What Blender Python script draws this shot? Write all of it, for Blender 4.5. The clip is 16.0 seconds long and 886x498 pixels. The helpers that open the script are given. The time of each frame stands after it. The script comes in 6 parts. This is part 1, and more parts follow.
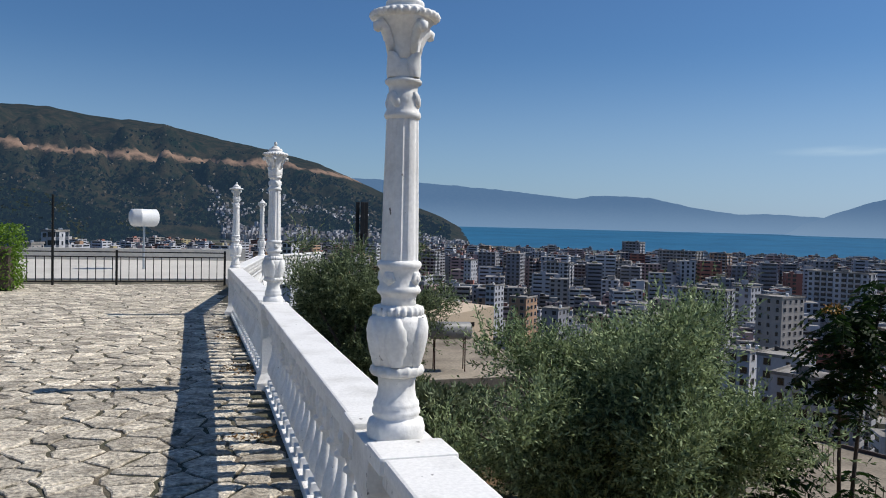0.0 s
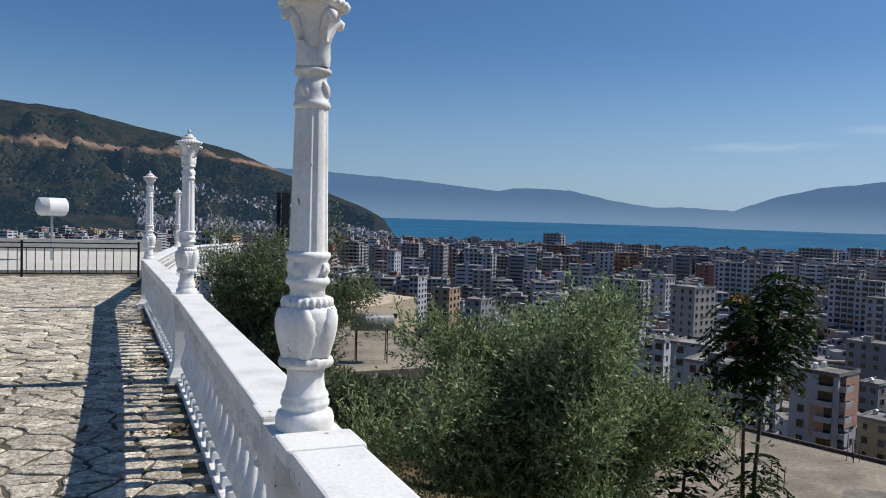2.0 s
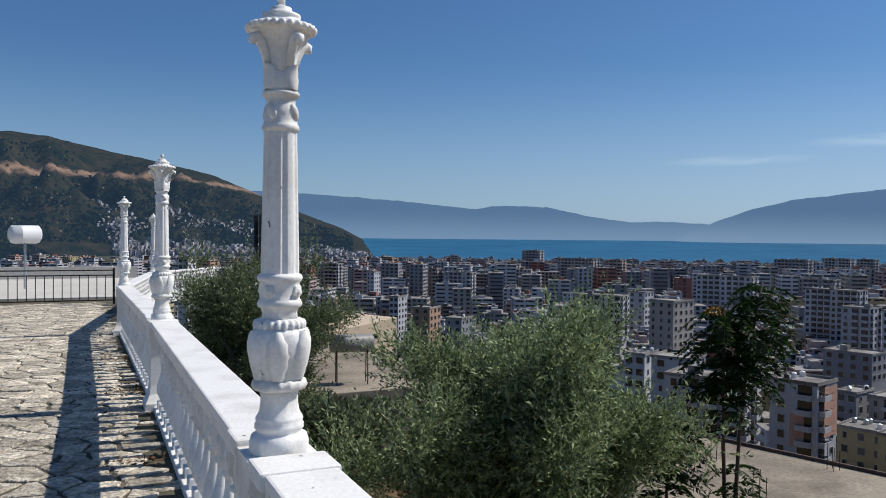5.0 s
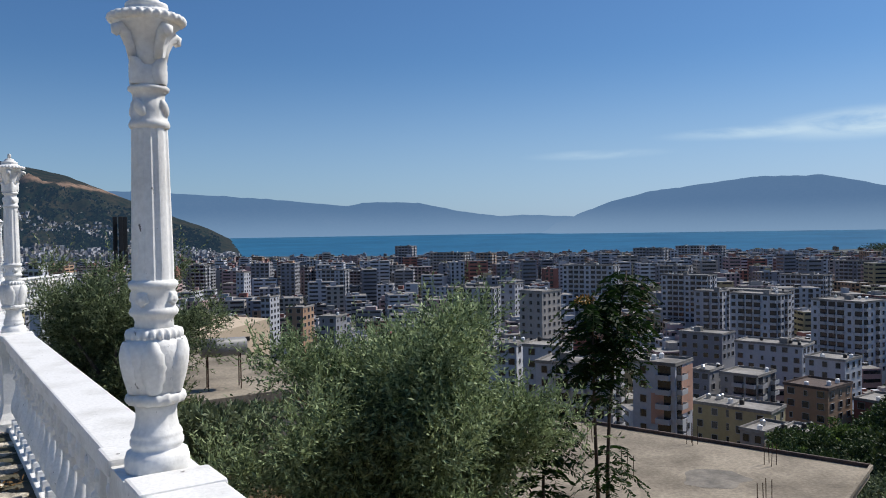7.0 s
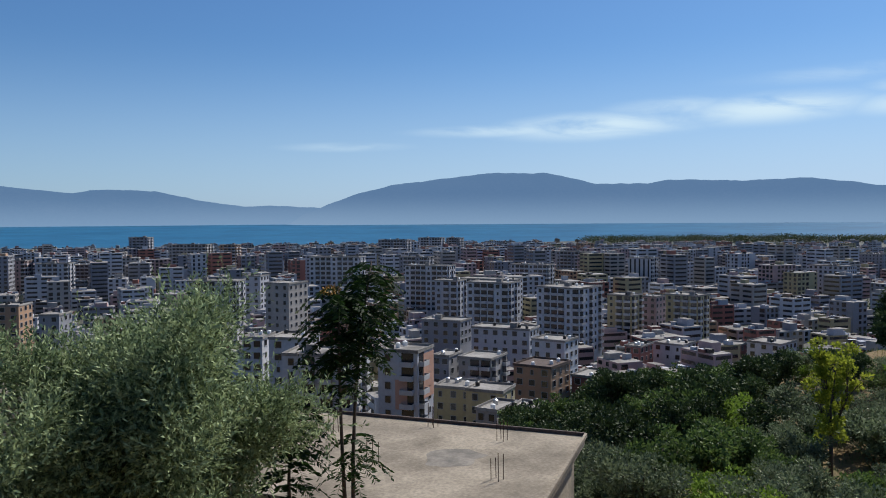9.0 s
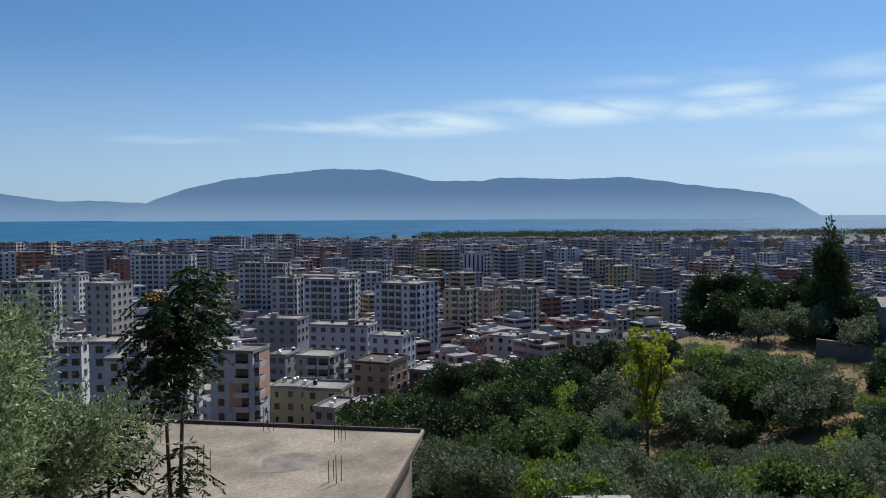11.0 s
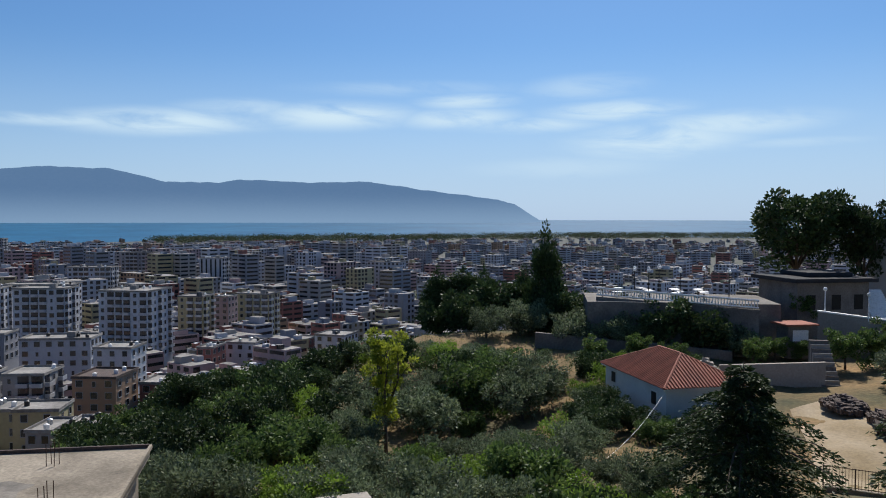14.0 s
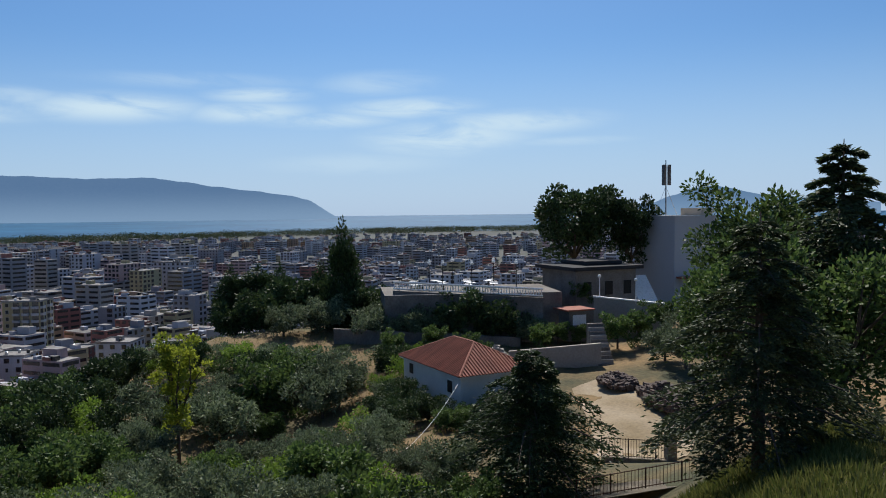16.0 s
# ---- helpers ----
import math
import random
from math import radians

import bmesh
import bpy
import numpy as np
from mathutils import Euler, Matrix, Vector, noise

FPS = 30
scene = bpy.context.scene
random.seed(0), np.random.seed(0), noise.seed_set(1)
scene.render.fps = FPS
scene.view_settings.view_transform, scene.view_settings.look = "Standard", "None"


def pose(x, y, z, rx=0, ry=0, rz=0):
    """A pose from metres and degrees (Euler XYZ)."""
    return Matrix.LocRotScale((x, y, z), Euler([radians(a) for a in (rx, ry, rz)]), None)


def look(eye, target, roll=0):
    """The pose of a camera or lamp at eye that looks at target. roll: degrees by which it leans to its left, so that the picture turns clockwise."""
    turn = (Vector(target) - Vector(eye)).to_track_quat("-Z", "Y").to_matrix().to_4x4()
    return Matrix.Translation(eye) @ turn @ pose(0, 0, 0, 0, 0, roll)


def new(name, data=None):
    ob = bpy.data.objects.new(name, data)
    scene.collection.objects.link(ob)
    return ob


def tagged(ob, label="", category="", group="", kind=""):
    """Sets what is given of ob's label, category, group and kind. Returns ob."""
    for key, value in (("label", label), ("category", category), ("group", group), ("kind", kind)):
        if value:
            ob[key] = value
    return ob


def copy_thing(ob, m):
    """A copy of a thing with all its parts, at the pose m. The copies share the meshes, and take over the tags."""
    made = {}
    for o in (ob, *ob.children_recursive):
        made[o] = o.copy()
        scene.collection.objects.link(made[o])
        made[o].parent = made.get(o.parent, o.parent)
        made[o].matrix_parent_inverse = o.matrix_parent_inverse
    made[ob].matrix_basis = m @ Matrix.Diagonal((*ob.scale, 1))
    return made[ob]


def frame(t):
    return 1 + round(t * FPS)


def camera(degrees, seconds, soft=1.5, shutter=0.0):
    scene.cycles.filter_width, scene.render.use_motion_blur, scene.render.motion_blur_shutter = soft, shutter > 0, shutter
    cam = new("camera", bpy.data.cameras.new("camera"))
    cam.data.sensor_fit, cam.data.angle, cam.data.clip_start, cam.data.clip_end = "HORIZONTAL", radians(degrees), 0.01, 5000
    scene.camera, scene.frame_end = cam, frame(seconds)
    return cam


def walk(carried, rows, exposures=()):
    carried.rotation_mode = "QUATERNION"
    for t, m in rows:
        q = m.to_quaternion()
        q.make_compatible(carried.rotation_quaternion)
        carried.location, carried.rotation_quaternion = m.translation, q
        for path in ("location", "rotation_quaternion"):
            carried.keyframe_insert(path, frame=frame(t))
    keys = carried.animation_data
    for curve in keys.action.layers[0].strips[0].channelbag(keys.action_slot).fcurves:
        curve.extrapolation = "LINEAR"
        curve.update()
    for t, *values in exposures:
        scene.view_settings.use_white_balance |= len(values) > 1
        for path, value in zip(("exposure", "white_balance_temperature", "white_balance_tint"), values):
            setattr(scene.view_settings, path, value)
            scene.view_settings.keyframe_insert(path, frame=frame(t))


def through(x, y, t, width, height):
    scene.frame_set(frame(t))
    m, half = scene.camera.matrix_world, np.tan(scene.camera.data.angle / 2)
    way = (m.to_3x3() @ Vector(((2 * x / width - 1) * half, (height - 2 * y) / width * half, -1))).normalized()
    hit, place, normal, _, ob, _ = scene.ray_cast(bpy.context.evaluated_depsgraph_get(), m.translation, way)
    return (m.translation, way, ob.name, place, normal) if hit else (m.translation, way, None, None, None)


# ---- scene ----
cam = camera(58.54, 16.0, 1.0)
# seconds, x, y, z, yaw, pitch, roll
ROWS = [
    (0, -0.000, 0.000, 1.650, -17.500, -1.965, -1.405),
    (0.5, 0.047, -0.043, 1.643, -20.450, -2.358, -1.671),
    (1, 0.055, -0.063, 1.648, -21.744, -2.460, -1.723),
    (1.5, 0.053, -0.055, 1.649, -22.609, -2.456, -1.740),
    (2, 0.045, -0.029, 1.651, -23.018, -2.442, -1.744),
    (2.5, 0.042, -0.016, 1.655, -24.097, -2.285, -1.621),
    (3, 0.038, -0.025, 1.659, -24.807, -1.732, -1.252),
    (3.5, 0.052, -0.049, 1.655, -24.779, -1.196, -1.107),
    (6, 0.067, -0.056, 1.651, -25.032, -1.072, 0.271),
    (6.5, 0.043, -0.015, 1.655, -28.079, -1.125, 0.908),
    (7, 0.044, 0.006, 1.658, -33.812, -1.333, 0.901),
    (7.5, 0.068, 0.006, 1.657, -38.873, -1.690, 0.931),
    (8, 0.082, 0.024, 1.649, -43.543, -1.816, 0.807),
    (8.5, 0.094, 0.037, 1.642, -47.714, -1.986, 0.573),
    (9, 0.105, 0.048, 1.640, -52.005, -2.146, 0.382),
    (11.5, 0.261, 0.122, 1.743, -65.589, -2.514, 0.285),
    (12, 0.254, 0.134, 1.738, -67.516, -2.541, 0.343),
    (12.5, 0.249, 0.125, 1.728, -70.493, -2.545, 0.601),
    (13, 0.264, 0.077, 1.713, -73.569, -2.330, 0.243),
    (13.5, 0.290, 0.002, 1.682, -77.853, -2.297, 0.090),
    (14, 0.319, -0.056, 1.661, -82.326, -2.252, -0.089),
    (14.5, 0.344, -0.081, 1.652, -86.713, -2.213, -0.166),
    (15, 0.355, -0.074, 1.656, -90.378, -2.072, -0.200),
    (15.5, 0.363, -0.060, 1.662, -93.916, -2.272, 0.192),
    (16, 0.369, -0.047, 1.667, -97.040, -2.613, 0.617),
]
EXPOSURES = [(0.0, -0.14), (3.5, -0.16), (7.0, -0.05), (9.0, 0.06), (13.0, 0.06), (16.0, -0.03)]
walk(cam, [(t, pose(x, y, z, 90 + pitch, roll, yaw)) for t, x, y, z, yaw, pitch, roll in ROWS], EXPOSURES)

# ---- sky and sun ----
SUN_AZ, SUN_EL = radians(96), radians(48)   # azimuth clockwise from +y
world = bpy.data.worlds.new("sky")
scene.world = world
world.use_nodes = True
wn, wl = world.node_tree.nodes, world.node_tree.links
wn.clear()
w_out = wn.new("ShaderNodeOutputWorld")
w_bg = wn.new("ShaderNodeBackground")
w_sky = wn.new("ShaderNodeTexSky")
w_sky.sky_type, w_sky.sun_disc = "NISHITA", False
w_sky.sun_elevation, w_sky.sun_rotation = SUN_EL, SUN_AZ
w_sky.altitude, w_sky.air_density, w_sky.dust_density, w_sky.ozone_density = 60, 1.0, 0.6, 2.0
w_bg.inputs["Strength"].default_value = 0.066
# thin cirrus: streaks along the horizon, in azimuth and elevation
w_tc = wn.new("ShaderNodeTexCoord")
w_sep = wn.new("ShaderNodeSeparateXYZ")
wl.new(w_tc.outputs["Generated"], w_sep.inputs[0])


def wmath(op, a, b=None, c=None):
    n = wn.new("ShaderNodeMath")
    n.operation = op
    for i, v in enumerate((a, b, c)):
        if v is None:
            continue
        if isinstance(v, (int, float)):
            n.inputs[i].default_value = v
        else:
            wl.new(v, n.inputs[i])
    return n.outputs[0]


def wrange(v, a, b, lo=0.0, hi=1.0):
    n = wn.new("ShaderNodeMapRange")
    n.interpolation_type = "SMOOTHSTEP"
    wl.new(v, n.inputs[0])
    for i, q in enumerate((a, b, lo, hi)):
        n.inputs[i + 1].default_value = q
    return n.outputs[0]


w_az = wmath("MULTIPLY", wmath("ARCTAN2", w_sep.outputs[0], w_sep.outputs[1]), 57.2958)
w_el = wmath("MULTIPLY", wmath("ARCSINE", w_sep.outputs[2]), 57.2958)
w_vec = wn.new("ShaderNodeCombineXYZ")
wl.new(wmath("MULTIPLY", w_az, 0.16), w_vec.inputs[0])
wl.new(wmath("ADD", wmath("MULTIPLY", w_el, 0.75), wmath("MULTIPLY", w_az, 0.02)), w_vec.inputs[1])
w_noise = wn.new("ShaderNodeTexNoise")
w_noise.inputs["Scale"].default_value, w_noise.inputs["Detail"].default_value = 1.0, 7.0
w_noise.inputs["Roughness"].default_value, w_noise.inputs["Distortion"].default_value = 0.58, 0.5
wl.new(w_vec.outputs[0], w_noise.inputs["Vector"])
# banks of cirrus: azimuth, elevation, half spans and density
w_banks = None
for c_az, c_el, c_ha, c_he, c_k in (
        (57, 6.3, 6, 0.4, 0.75), (63, 6.5, 6.5, 0.85, 1.0), (68, 7.6, 4, 0.6, 0.6), (74.5, 7.2, 5.5, 0.9, 1.0), (84, 8.3, 3.2, 0.55, 0.8), (83.5, 7.1, 4, 0.7, 0.95),
        (89, 6.6, 4.5, 0.5, 0.8), (94.5, 7.5, 4.5, 0.7, 0.9), (97.5, 5.4, 5.5, 1.15, 1.0), (102, 6.4, 6, 0.8, 0.85), (92.5, 9.2, 4, 0.8, 0.45),
        (91, 3.6, 6, 0.7, 0.35), (45, 5.2, 4, 0.3, 0.35), (80, 9.2, 7, 0.5, 0.3), (106, 5.0, 4, 0.3, 0.4)):
    c_u = wmath("DIVIDE", wmath("SUBTRACT", w_az, c_az), c_ha)
    c_v = wmath("DIVIDE", wmath("SUBTRACT", w_el, wmath("ADD", wmath("MULTIPLY", c_u, 0.15 * c_he), c_el)), c_he)
    c_d = wmath("SQRT", wmath("ADD", wmath("MULTIPLY", c_u, c_u), wmath("MULTIPLY", c_v, c_v)))
    c_m = wrange(c_d, 0.15, 1.5, c_k, 0.0)
    w_banks = c_m if w_banks is None else wmath("MAXIMUM", w_banks, c_m)
w_cloud = wmath("MULTIPLY", w_banks, wrange(w_noise.outputs[0], 0.24, 0.60, 0.0, 0.95))
w_mix = wn.new("ShaderNodeMix")
w_mix.data_type = "RGBA"
wl.new(w_cloud, w_mix.inputs[0])
# pale sea haze low over the horizon
w_haze = wn.new("ShaderNodeMix")
w_haze.data_type = "RGBA"
wl.new(wmath("MULTIPLY", wrange(w_el, 0.0, 13.0, 0.75, 0.0), wrange(w_az, 5, 85, 0.48, 1.0)), w_haze.inputs[0])
wl.new(w_sky.outputs[0], w_haze.inputs[6])
w_haze.inputs[7].default_value = (11.5, 9.6, 9.5, 1)
wl.new(w_haze.outputs[2], w_mix.inputs[6])
w_mix.inputs[7].default_value = (15.0, 12.2, 10.0, 1)
w_tint = wn.new("ShaderNodeMix")
w_tint.data_type, w_tint.blend_type = "RGBA", "MULTIPLY"
w_tint.inputs[0].default_value = 1.0
w_tint.inputs[7].default_value = (0.635, 0.985, 1.37, 1)
wl.new(w_mix.outputs[2], w_tint.inputs[6])
wl.new(w_tint.outputs[2], w_bg.inputs["Color"])
wl.new(w_bg.outputs[0], w_out.inputs["Surface"])

sun = new("sun", bpy.data.lights.new("sun", "SUN"))
sun.data.energy, sun.data.angle, sun.data.color = 5.0, radians(0.53), (1.0, 0.95, 0.87)
sun_dir = Vector((math.sin(SUN_AZ) * math.cos(SUN_EL), math.cos(SUN_AZ) * math.cos(SUN_EL), math.sin(SUN_EL)))
sun.matrix_world = look(sun_dir * 50, (0, 0, 0))

# ---- materials ----


def material(name, colour, rough=0.7, vary=0.25, scale=3.0, fine=40.0, bump=0.2, metal=0.0, second=None, spots=0.5, per_object=0.0, islands=0.0, bump_dist=0.02, spec=0.4, specks=0.0):
    """A surface with stains at one scale, grain at a finer one and a little relief."""
    m = bpy.data.materials.new(name)
    m.use_nodes = True
    n, l = m.node_tree.nodes, m.node_tree.links
    p = n["Principled BSDF"]
    tc = n.new("ShaderNodeTexCoord")
    big, small = n.new("ShaderNodeTexNoise"), n.new("ShaderNodeTexNoise")
    big.inputs["Scale"].default_value, big.inputs["Detail"].default_value = scale, 6
    small.inputs["Scale"].default_value, small.inputs["Detail"].default_value = fine, 4
    geo = n.new("ShaderNodeNewGeometry")
    for t in (big, small):
        l.new(geo.outputs["Position"], t.inputs["Vector"])
    ramp = n.new("ShaderNodeMapRange")
    ramp.inputs[1].default_value, ramp.inputs[2].default_value = spots - 0.18, spots + 0.18
    l.new(big.outputs[0], ramp.inputs[0])
    mix = n.new("ShaderNodeMix")
    mix.data_type = "RGBA"
    second = second or tuple(c * (1 - vary) for c in colour)
    mix.inputs[6].default_value, mix.inputs[7].default_value = (*colour, 1), (*second, 1)
    l.new(ramp.outputs[0], mix.inputs[0])
    hsv = n.new("ShaderNodeHueSaturation")
    l.new(mix.outputs[2], hsv.inputs["Color"])
    val = n.new("ShaderNodeMapRange")
    val.inputs[1].default_value, val.inputs[2].default_value = 0.3, 0.7
    val.inputs[3].default_value, val.inputs[4].default_value = 1 - vary * 0.7, 1 + vary * 0.35
    l.new(small.outputs[0], val.inputs[0])
    last = val.outputs[0]
    for amount, node, out in ((per_object, "ShaderNodeObjectInfo", "Random"), (islands, "ShaderNodeNewGeometry", "Random Per Island")):
        if amount:
            r, mr, mu = n.new(node), n.new("ShaderNodeMapRange"), n.new("ShaderNodeMath")
            mr.inputs[3].default_value, mr.inputs[4].default_value = 1 - amount, 1 + amount
            mu.operation = "MULTIPLY"
            l.new(r.outputs[out], mr.inputs[0])
            l.new(mr.outputs[0], mu.inputs[0])
            l.new(last, mu.inputs[1])
            last = mu.outputs[0]
    l.new(last, hsv.inputs["Value"])
    l.new(hsv.outputs[0], p.inputs["Base Color"])
    if specks:
        # flaked paint and dark lichen in small scattered marks
        sp, sr, sm = n.new("ShaderNodeTexNoise"), n.new("ShaderNodeMapRange"), n.new("ShaderNodeMix")
        sp.inputs["Scale"].default_value, sp.inputs["Detail"].default_value, sp.inputs["Roughness"].default_value = 24.0, 8, 0.65
        drip = n.new("ShaderNodeMapping")
        drip.inputs["Scale"].default_value = (1.0, 1.0, 0.38)
        l.new(geo.outputs["Position"], drip.inputs["Vector"])
        l.new(drip.outputs[0], sp.inputs["Vector"])
        sr.inputs[1].default_value, sr.inputs[2].default_value = specks, specks + 0.03
        l.new(sp.outputs[0], sr.inputs[0])
        sm.data_type = "RGBA"
        l.new(sr.outputs[0], sm.inputs[0])
        l.new(hsv.outputs[0], sm.inputs[6])
        sm.inputs[7].default_value = (0.13, 0.12, 0.11, 1)
        l.new(sm.outputs[2], p.inputs["Base Color"])
    p.inputs["Roughness"].default_value, p.inputs["Metallic"].default_value = rough, metal
    p.inputs["Specular IOR Level"].default_value = spec
    if bump:
        b = n.new("ShaderNodeBump")
        b.inputs["Strength"].default_value, b.inputs["Distance"].default_value = bump, bump_dist
        l.new(small.outputs[0], b.inputs["Height"])
        l.new(b.outputs[0], p.inputs["Normal"])
    return m


def leaf_material(name, colour, second, through=0.35):
    """Leaves: each its own tint, a little light passing through."""
    m = bpy.data.materials.new(name)
    m.use_nodes = True
    n, l = m.node_tree.nodes, m.node_tree.links
    p, out = n["Principled BSDF"], n["Material Output"]
    geo, mix = n.new("ShaderNodeNewGeometry"), n.new("ShaderNodeMix")
    mix.data_type = "RGBA"
    mix.inputs[6].default_value, mix.inputs[7].default_value = (*colour, 1), (*second, 1)
    l.new(geo.outputs["Random Per Island"], mix.inputs[0])
    hsv, oi, mr = n.new("ShaderNodeHueSaturation"), n.new("ShaderNodeObjectInfo"), n.new("ShaderNodeMapRange")
    mr.inputs[3].default_value, mr.inputs[4].default_value = 0.75, 1.25
    l.new(oi.outputs["Random"], mr.inputs[0])
    l.new(mr.outputs[0], hsv.inputs["Value"])
    l.new(mix.outputs[2], hsv.inputs["Color"])
    l.new(hsv.outputs[0], p.inputs["Base Color"])
    p.inputs["Roughness"].default_value, p.inputs["Specular IOR Level"].default_value = 0.55, 0.18
    tr, ms = n.new("ShaderNodeBsdfTranslucent"), n.new("ShaderNodeMixShader")
    l.new(hsv.outputs[0], tr.inputs["Color"])
    ms.inputs[0].default_value = through
    l.new(p.outputs[0], ms.inputs[1])
    l.new(tr.outputs[0], ms.inputs[2])
    l.new(ms.outputs[0], out.inputs["Surface"])
    return m


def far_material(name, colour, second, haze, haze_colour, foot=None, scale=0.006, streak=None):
    """A far slope: scrub and earth, with bluish distance haze painted on as emission."""
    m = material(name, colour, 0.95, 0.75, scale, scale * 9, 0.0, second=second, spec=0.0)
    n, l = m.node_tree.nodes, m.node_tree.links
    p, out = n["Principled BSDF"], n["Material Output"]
    # emission stands in for the haze; the slope itself glows by that share
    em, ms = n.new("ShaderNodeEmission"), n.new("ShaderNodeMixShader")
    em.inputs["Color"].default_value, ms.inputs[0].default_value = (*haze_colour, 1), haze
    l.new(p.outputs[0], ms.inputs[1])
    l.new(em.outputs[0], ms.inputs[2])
    # haze colour painted paler towards the foot of the slope
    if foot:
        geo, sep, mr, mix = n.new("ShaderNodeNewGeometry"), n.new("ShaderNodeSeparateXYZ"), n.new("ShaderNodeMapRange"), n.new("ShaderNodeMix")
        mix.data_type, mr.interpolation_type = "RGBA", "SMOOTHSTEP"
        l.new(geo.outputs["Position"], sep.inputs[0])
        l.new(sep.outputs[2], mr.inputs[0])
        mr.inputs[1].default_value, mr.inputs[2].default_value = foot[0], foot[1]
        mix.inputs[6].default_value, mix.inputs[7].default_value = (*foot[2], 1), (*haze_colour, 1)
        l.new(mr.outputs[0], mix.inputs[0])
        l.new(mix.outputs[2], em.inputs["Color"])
    if streak:
        # bare earth of a road cut, following the slope at one level
        geo2, sep2 = n.new("ShaderNodeNewGeometry"), n.new("ShaderNodeSeparateXYZ")
        l.new(geo2.outputs["Position"], sep2.inputs[0])
        nz = n.new("ShaderNodeTexNoise")
        nz.inputs["Scale"].default_value, nz.inputs["Detail"].default_value, nz.inputs["Roughness"].default_value = 0.009, 8, 0.7
        l.new(geo2.outputs["Position"], nz.inputs["Vector"])

        def op(kind, a, b):
            q = n.new("ShaderNodeMath")
            q.operation = kind
            for i, v in enumerate((a, b)):
                if isinstance(v, (int, float)):
                    q.inputs[i].default_value = v
                else:
                    l.new(v, q.inputs[i])
            return q.outputs[0]
        level = op("ADD", op("MULTIPLY", op("SUBTRACT", nz.outputs[0], 0.5), 110.0), streak[0])
        gap = op("ABSOLUTE", op("SUBTRACT", sep2.outputs[2], level), 0)
        mr2 = n.new("ShaderNodeMapRange")
        mr2.inputs[1].default_value, mr2.inputs[2].default_value, mr2.inputs[3].default_value, mr2.inputs[4].default_value = streak[1] * 0.15, streak[1] * 1.3, 0.9, 0.0
        l.new(gap, mr2.inputs[0])
        mx = n.new("ShaderNodeMix")
        mx.data_type = "RGBA"
        src = p.inputs["Base Color"].links[0].from_socket
        l.new(mr2.outputs[0], mx.inputs[0])
        l.new(src, mx.inputs[6])
        mx.inputs[7].default_value = (0.34, 0.22, 0.15, 1)
        l.new(mx.outputs[2], p.inputs["Base Color"])
    l.new(ms.outputs[0], out.inputs["Surface"])
    return m


WHITE = material("white_paint", (0.86, 0.845, 0.82), 0.55, 0.14, 3.5, 60, 0.35, second=(0.58, 0.56, 0.52), spots=0.66, bump_dist=0.004, specks=0.665)
STONE = material("paving_stone", (0.57, 0.51, 0.415), 0.85, 0.8, 6.0, 26, 1.0, second=(0.25, 0.215, 0.165), spots=0.55, per_object=0.30, islands=0.36, bump_dist=0.03)
JOINT = material("joint_earth", (0.155, 0.125, 0.092), 0.95, 0.4, 3.0, 50, 0.6, second=(0.05, 0.055, 0.03))
IRON = material("black_iron", (0.025, 0.024, 0.023), 0.5, 0.3, 5, 60, 0.2, metal=0.6)
RUST = material("rusty_iron", (0.10, 0.055, 0.035), 0.85, 0.4, 8, 80, 0.3, metal=0.3)
CONCRETE = material("concrete", (0.33, 0.28, 0.215), 0.9, 0.4, 0.5, 9, 0.5, second=(0.14, 0.115, 0.085), spots=0.53)
EARTH = material("hill_earth", (0.30, 0.185, 0.080), 0.95, 0.45, 0.14, 2.5, 0.6, spots=0.47, second=(0.060, 0.062, 0.026), bump_dist=0.1)
BARK = material("bark", (0.11, 0.085, 0.065), 0.9, 0.4, 6, 40, 0.8, bump_dist=0.01)
METAL = material("galvanised_steel", (0.52, 0.54, 0.56), 0.35, 0.15, 3, 30, 0.05, metal=0.8)
BLACK = material("black_plastic", (0.02, 0.021, 0.023), 0.5, 0.2, 4, 30, 0.05)
RUBBLE = material("dark_rubble", (0.07, 0.055, 0.05), 0.9, 0.5, 1.2, 9, 0.8, second=(0.13, 0.09, 0.075))
YARD = material("yard_dust", (0.40, 0.32, 0.22), 0.95, 0.3, 0.25, 4, 0.4, second=(0.26, 0.19, 0.10))
CREAM = material("cream_plaster", (0.62, 0.50, 0.37), 0.9, 0.12, 0.6, 12, 0.2)

# ---- helpers ----


def mesh_object(name, bm, mats, parent=None, label="", smooth=False):
    bmesh.ops.recalc_face_normals(bm, faces=bm.faces)
    me = bpy.data.meshes.new(name)
    bm.to_mesh(me)
    bm.free()
    for m in mats if isinstance(mats, (list, tuple)) else [mats]:
        me.materials.append(m)
    if smooth:
        me.shade_smooth()
    ob = new(name, me)
    if parent is not None:
        ob.parent = parent
    return tagged(ob, label)


def part(name, bm, mat, parent, label="", smooth=False):
    return mesh_object(name, bm, mat, parent, label, smooth)


def raw(name, verts, faces, mats, parent=None, label="", index=None, smooth=False):
    me = bpy.data.meshes.new(name)
    me.from_pydata(verts, [], faces)
    for m in mats if isinstance(mats, (list, tuple)) else [mats]:
        me.materials.append(m)
    if index is not None:
        me.polygons.foreach_set("material_index", index)
    if smooth:
        me.shade_smooth()
    me.update()
    ob = new(name, me)
    if parent is not None:
        ob.parent = parent
    return tagged(ob, label)


def thing(name, m, label, category, group="", kind=""):
    ob = new(name)
    ob.empty_display_size = 0.1
    ob.matrix_world = m
    return tagged(ob, label, category, group, kind)


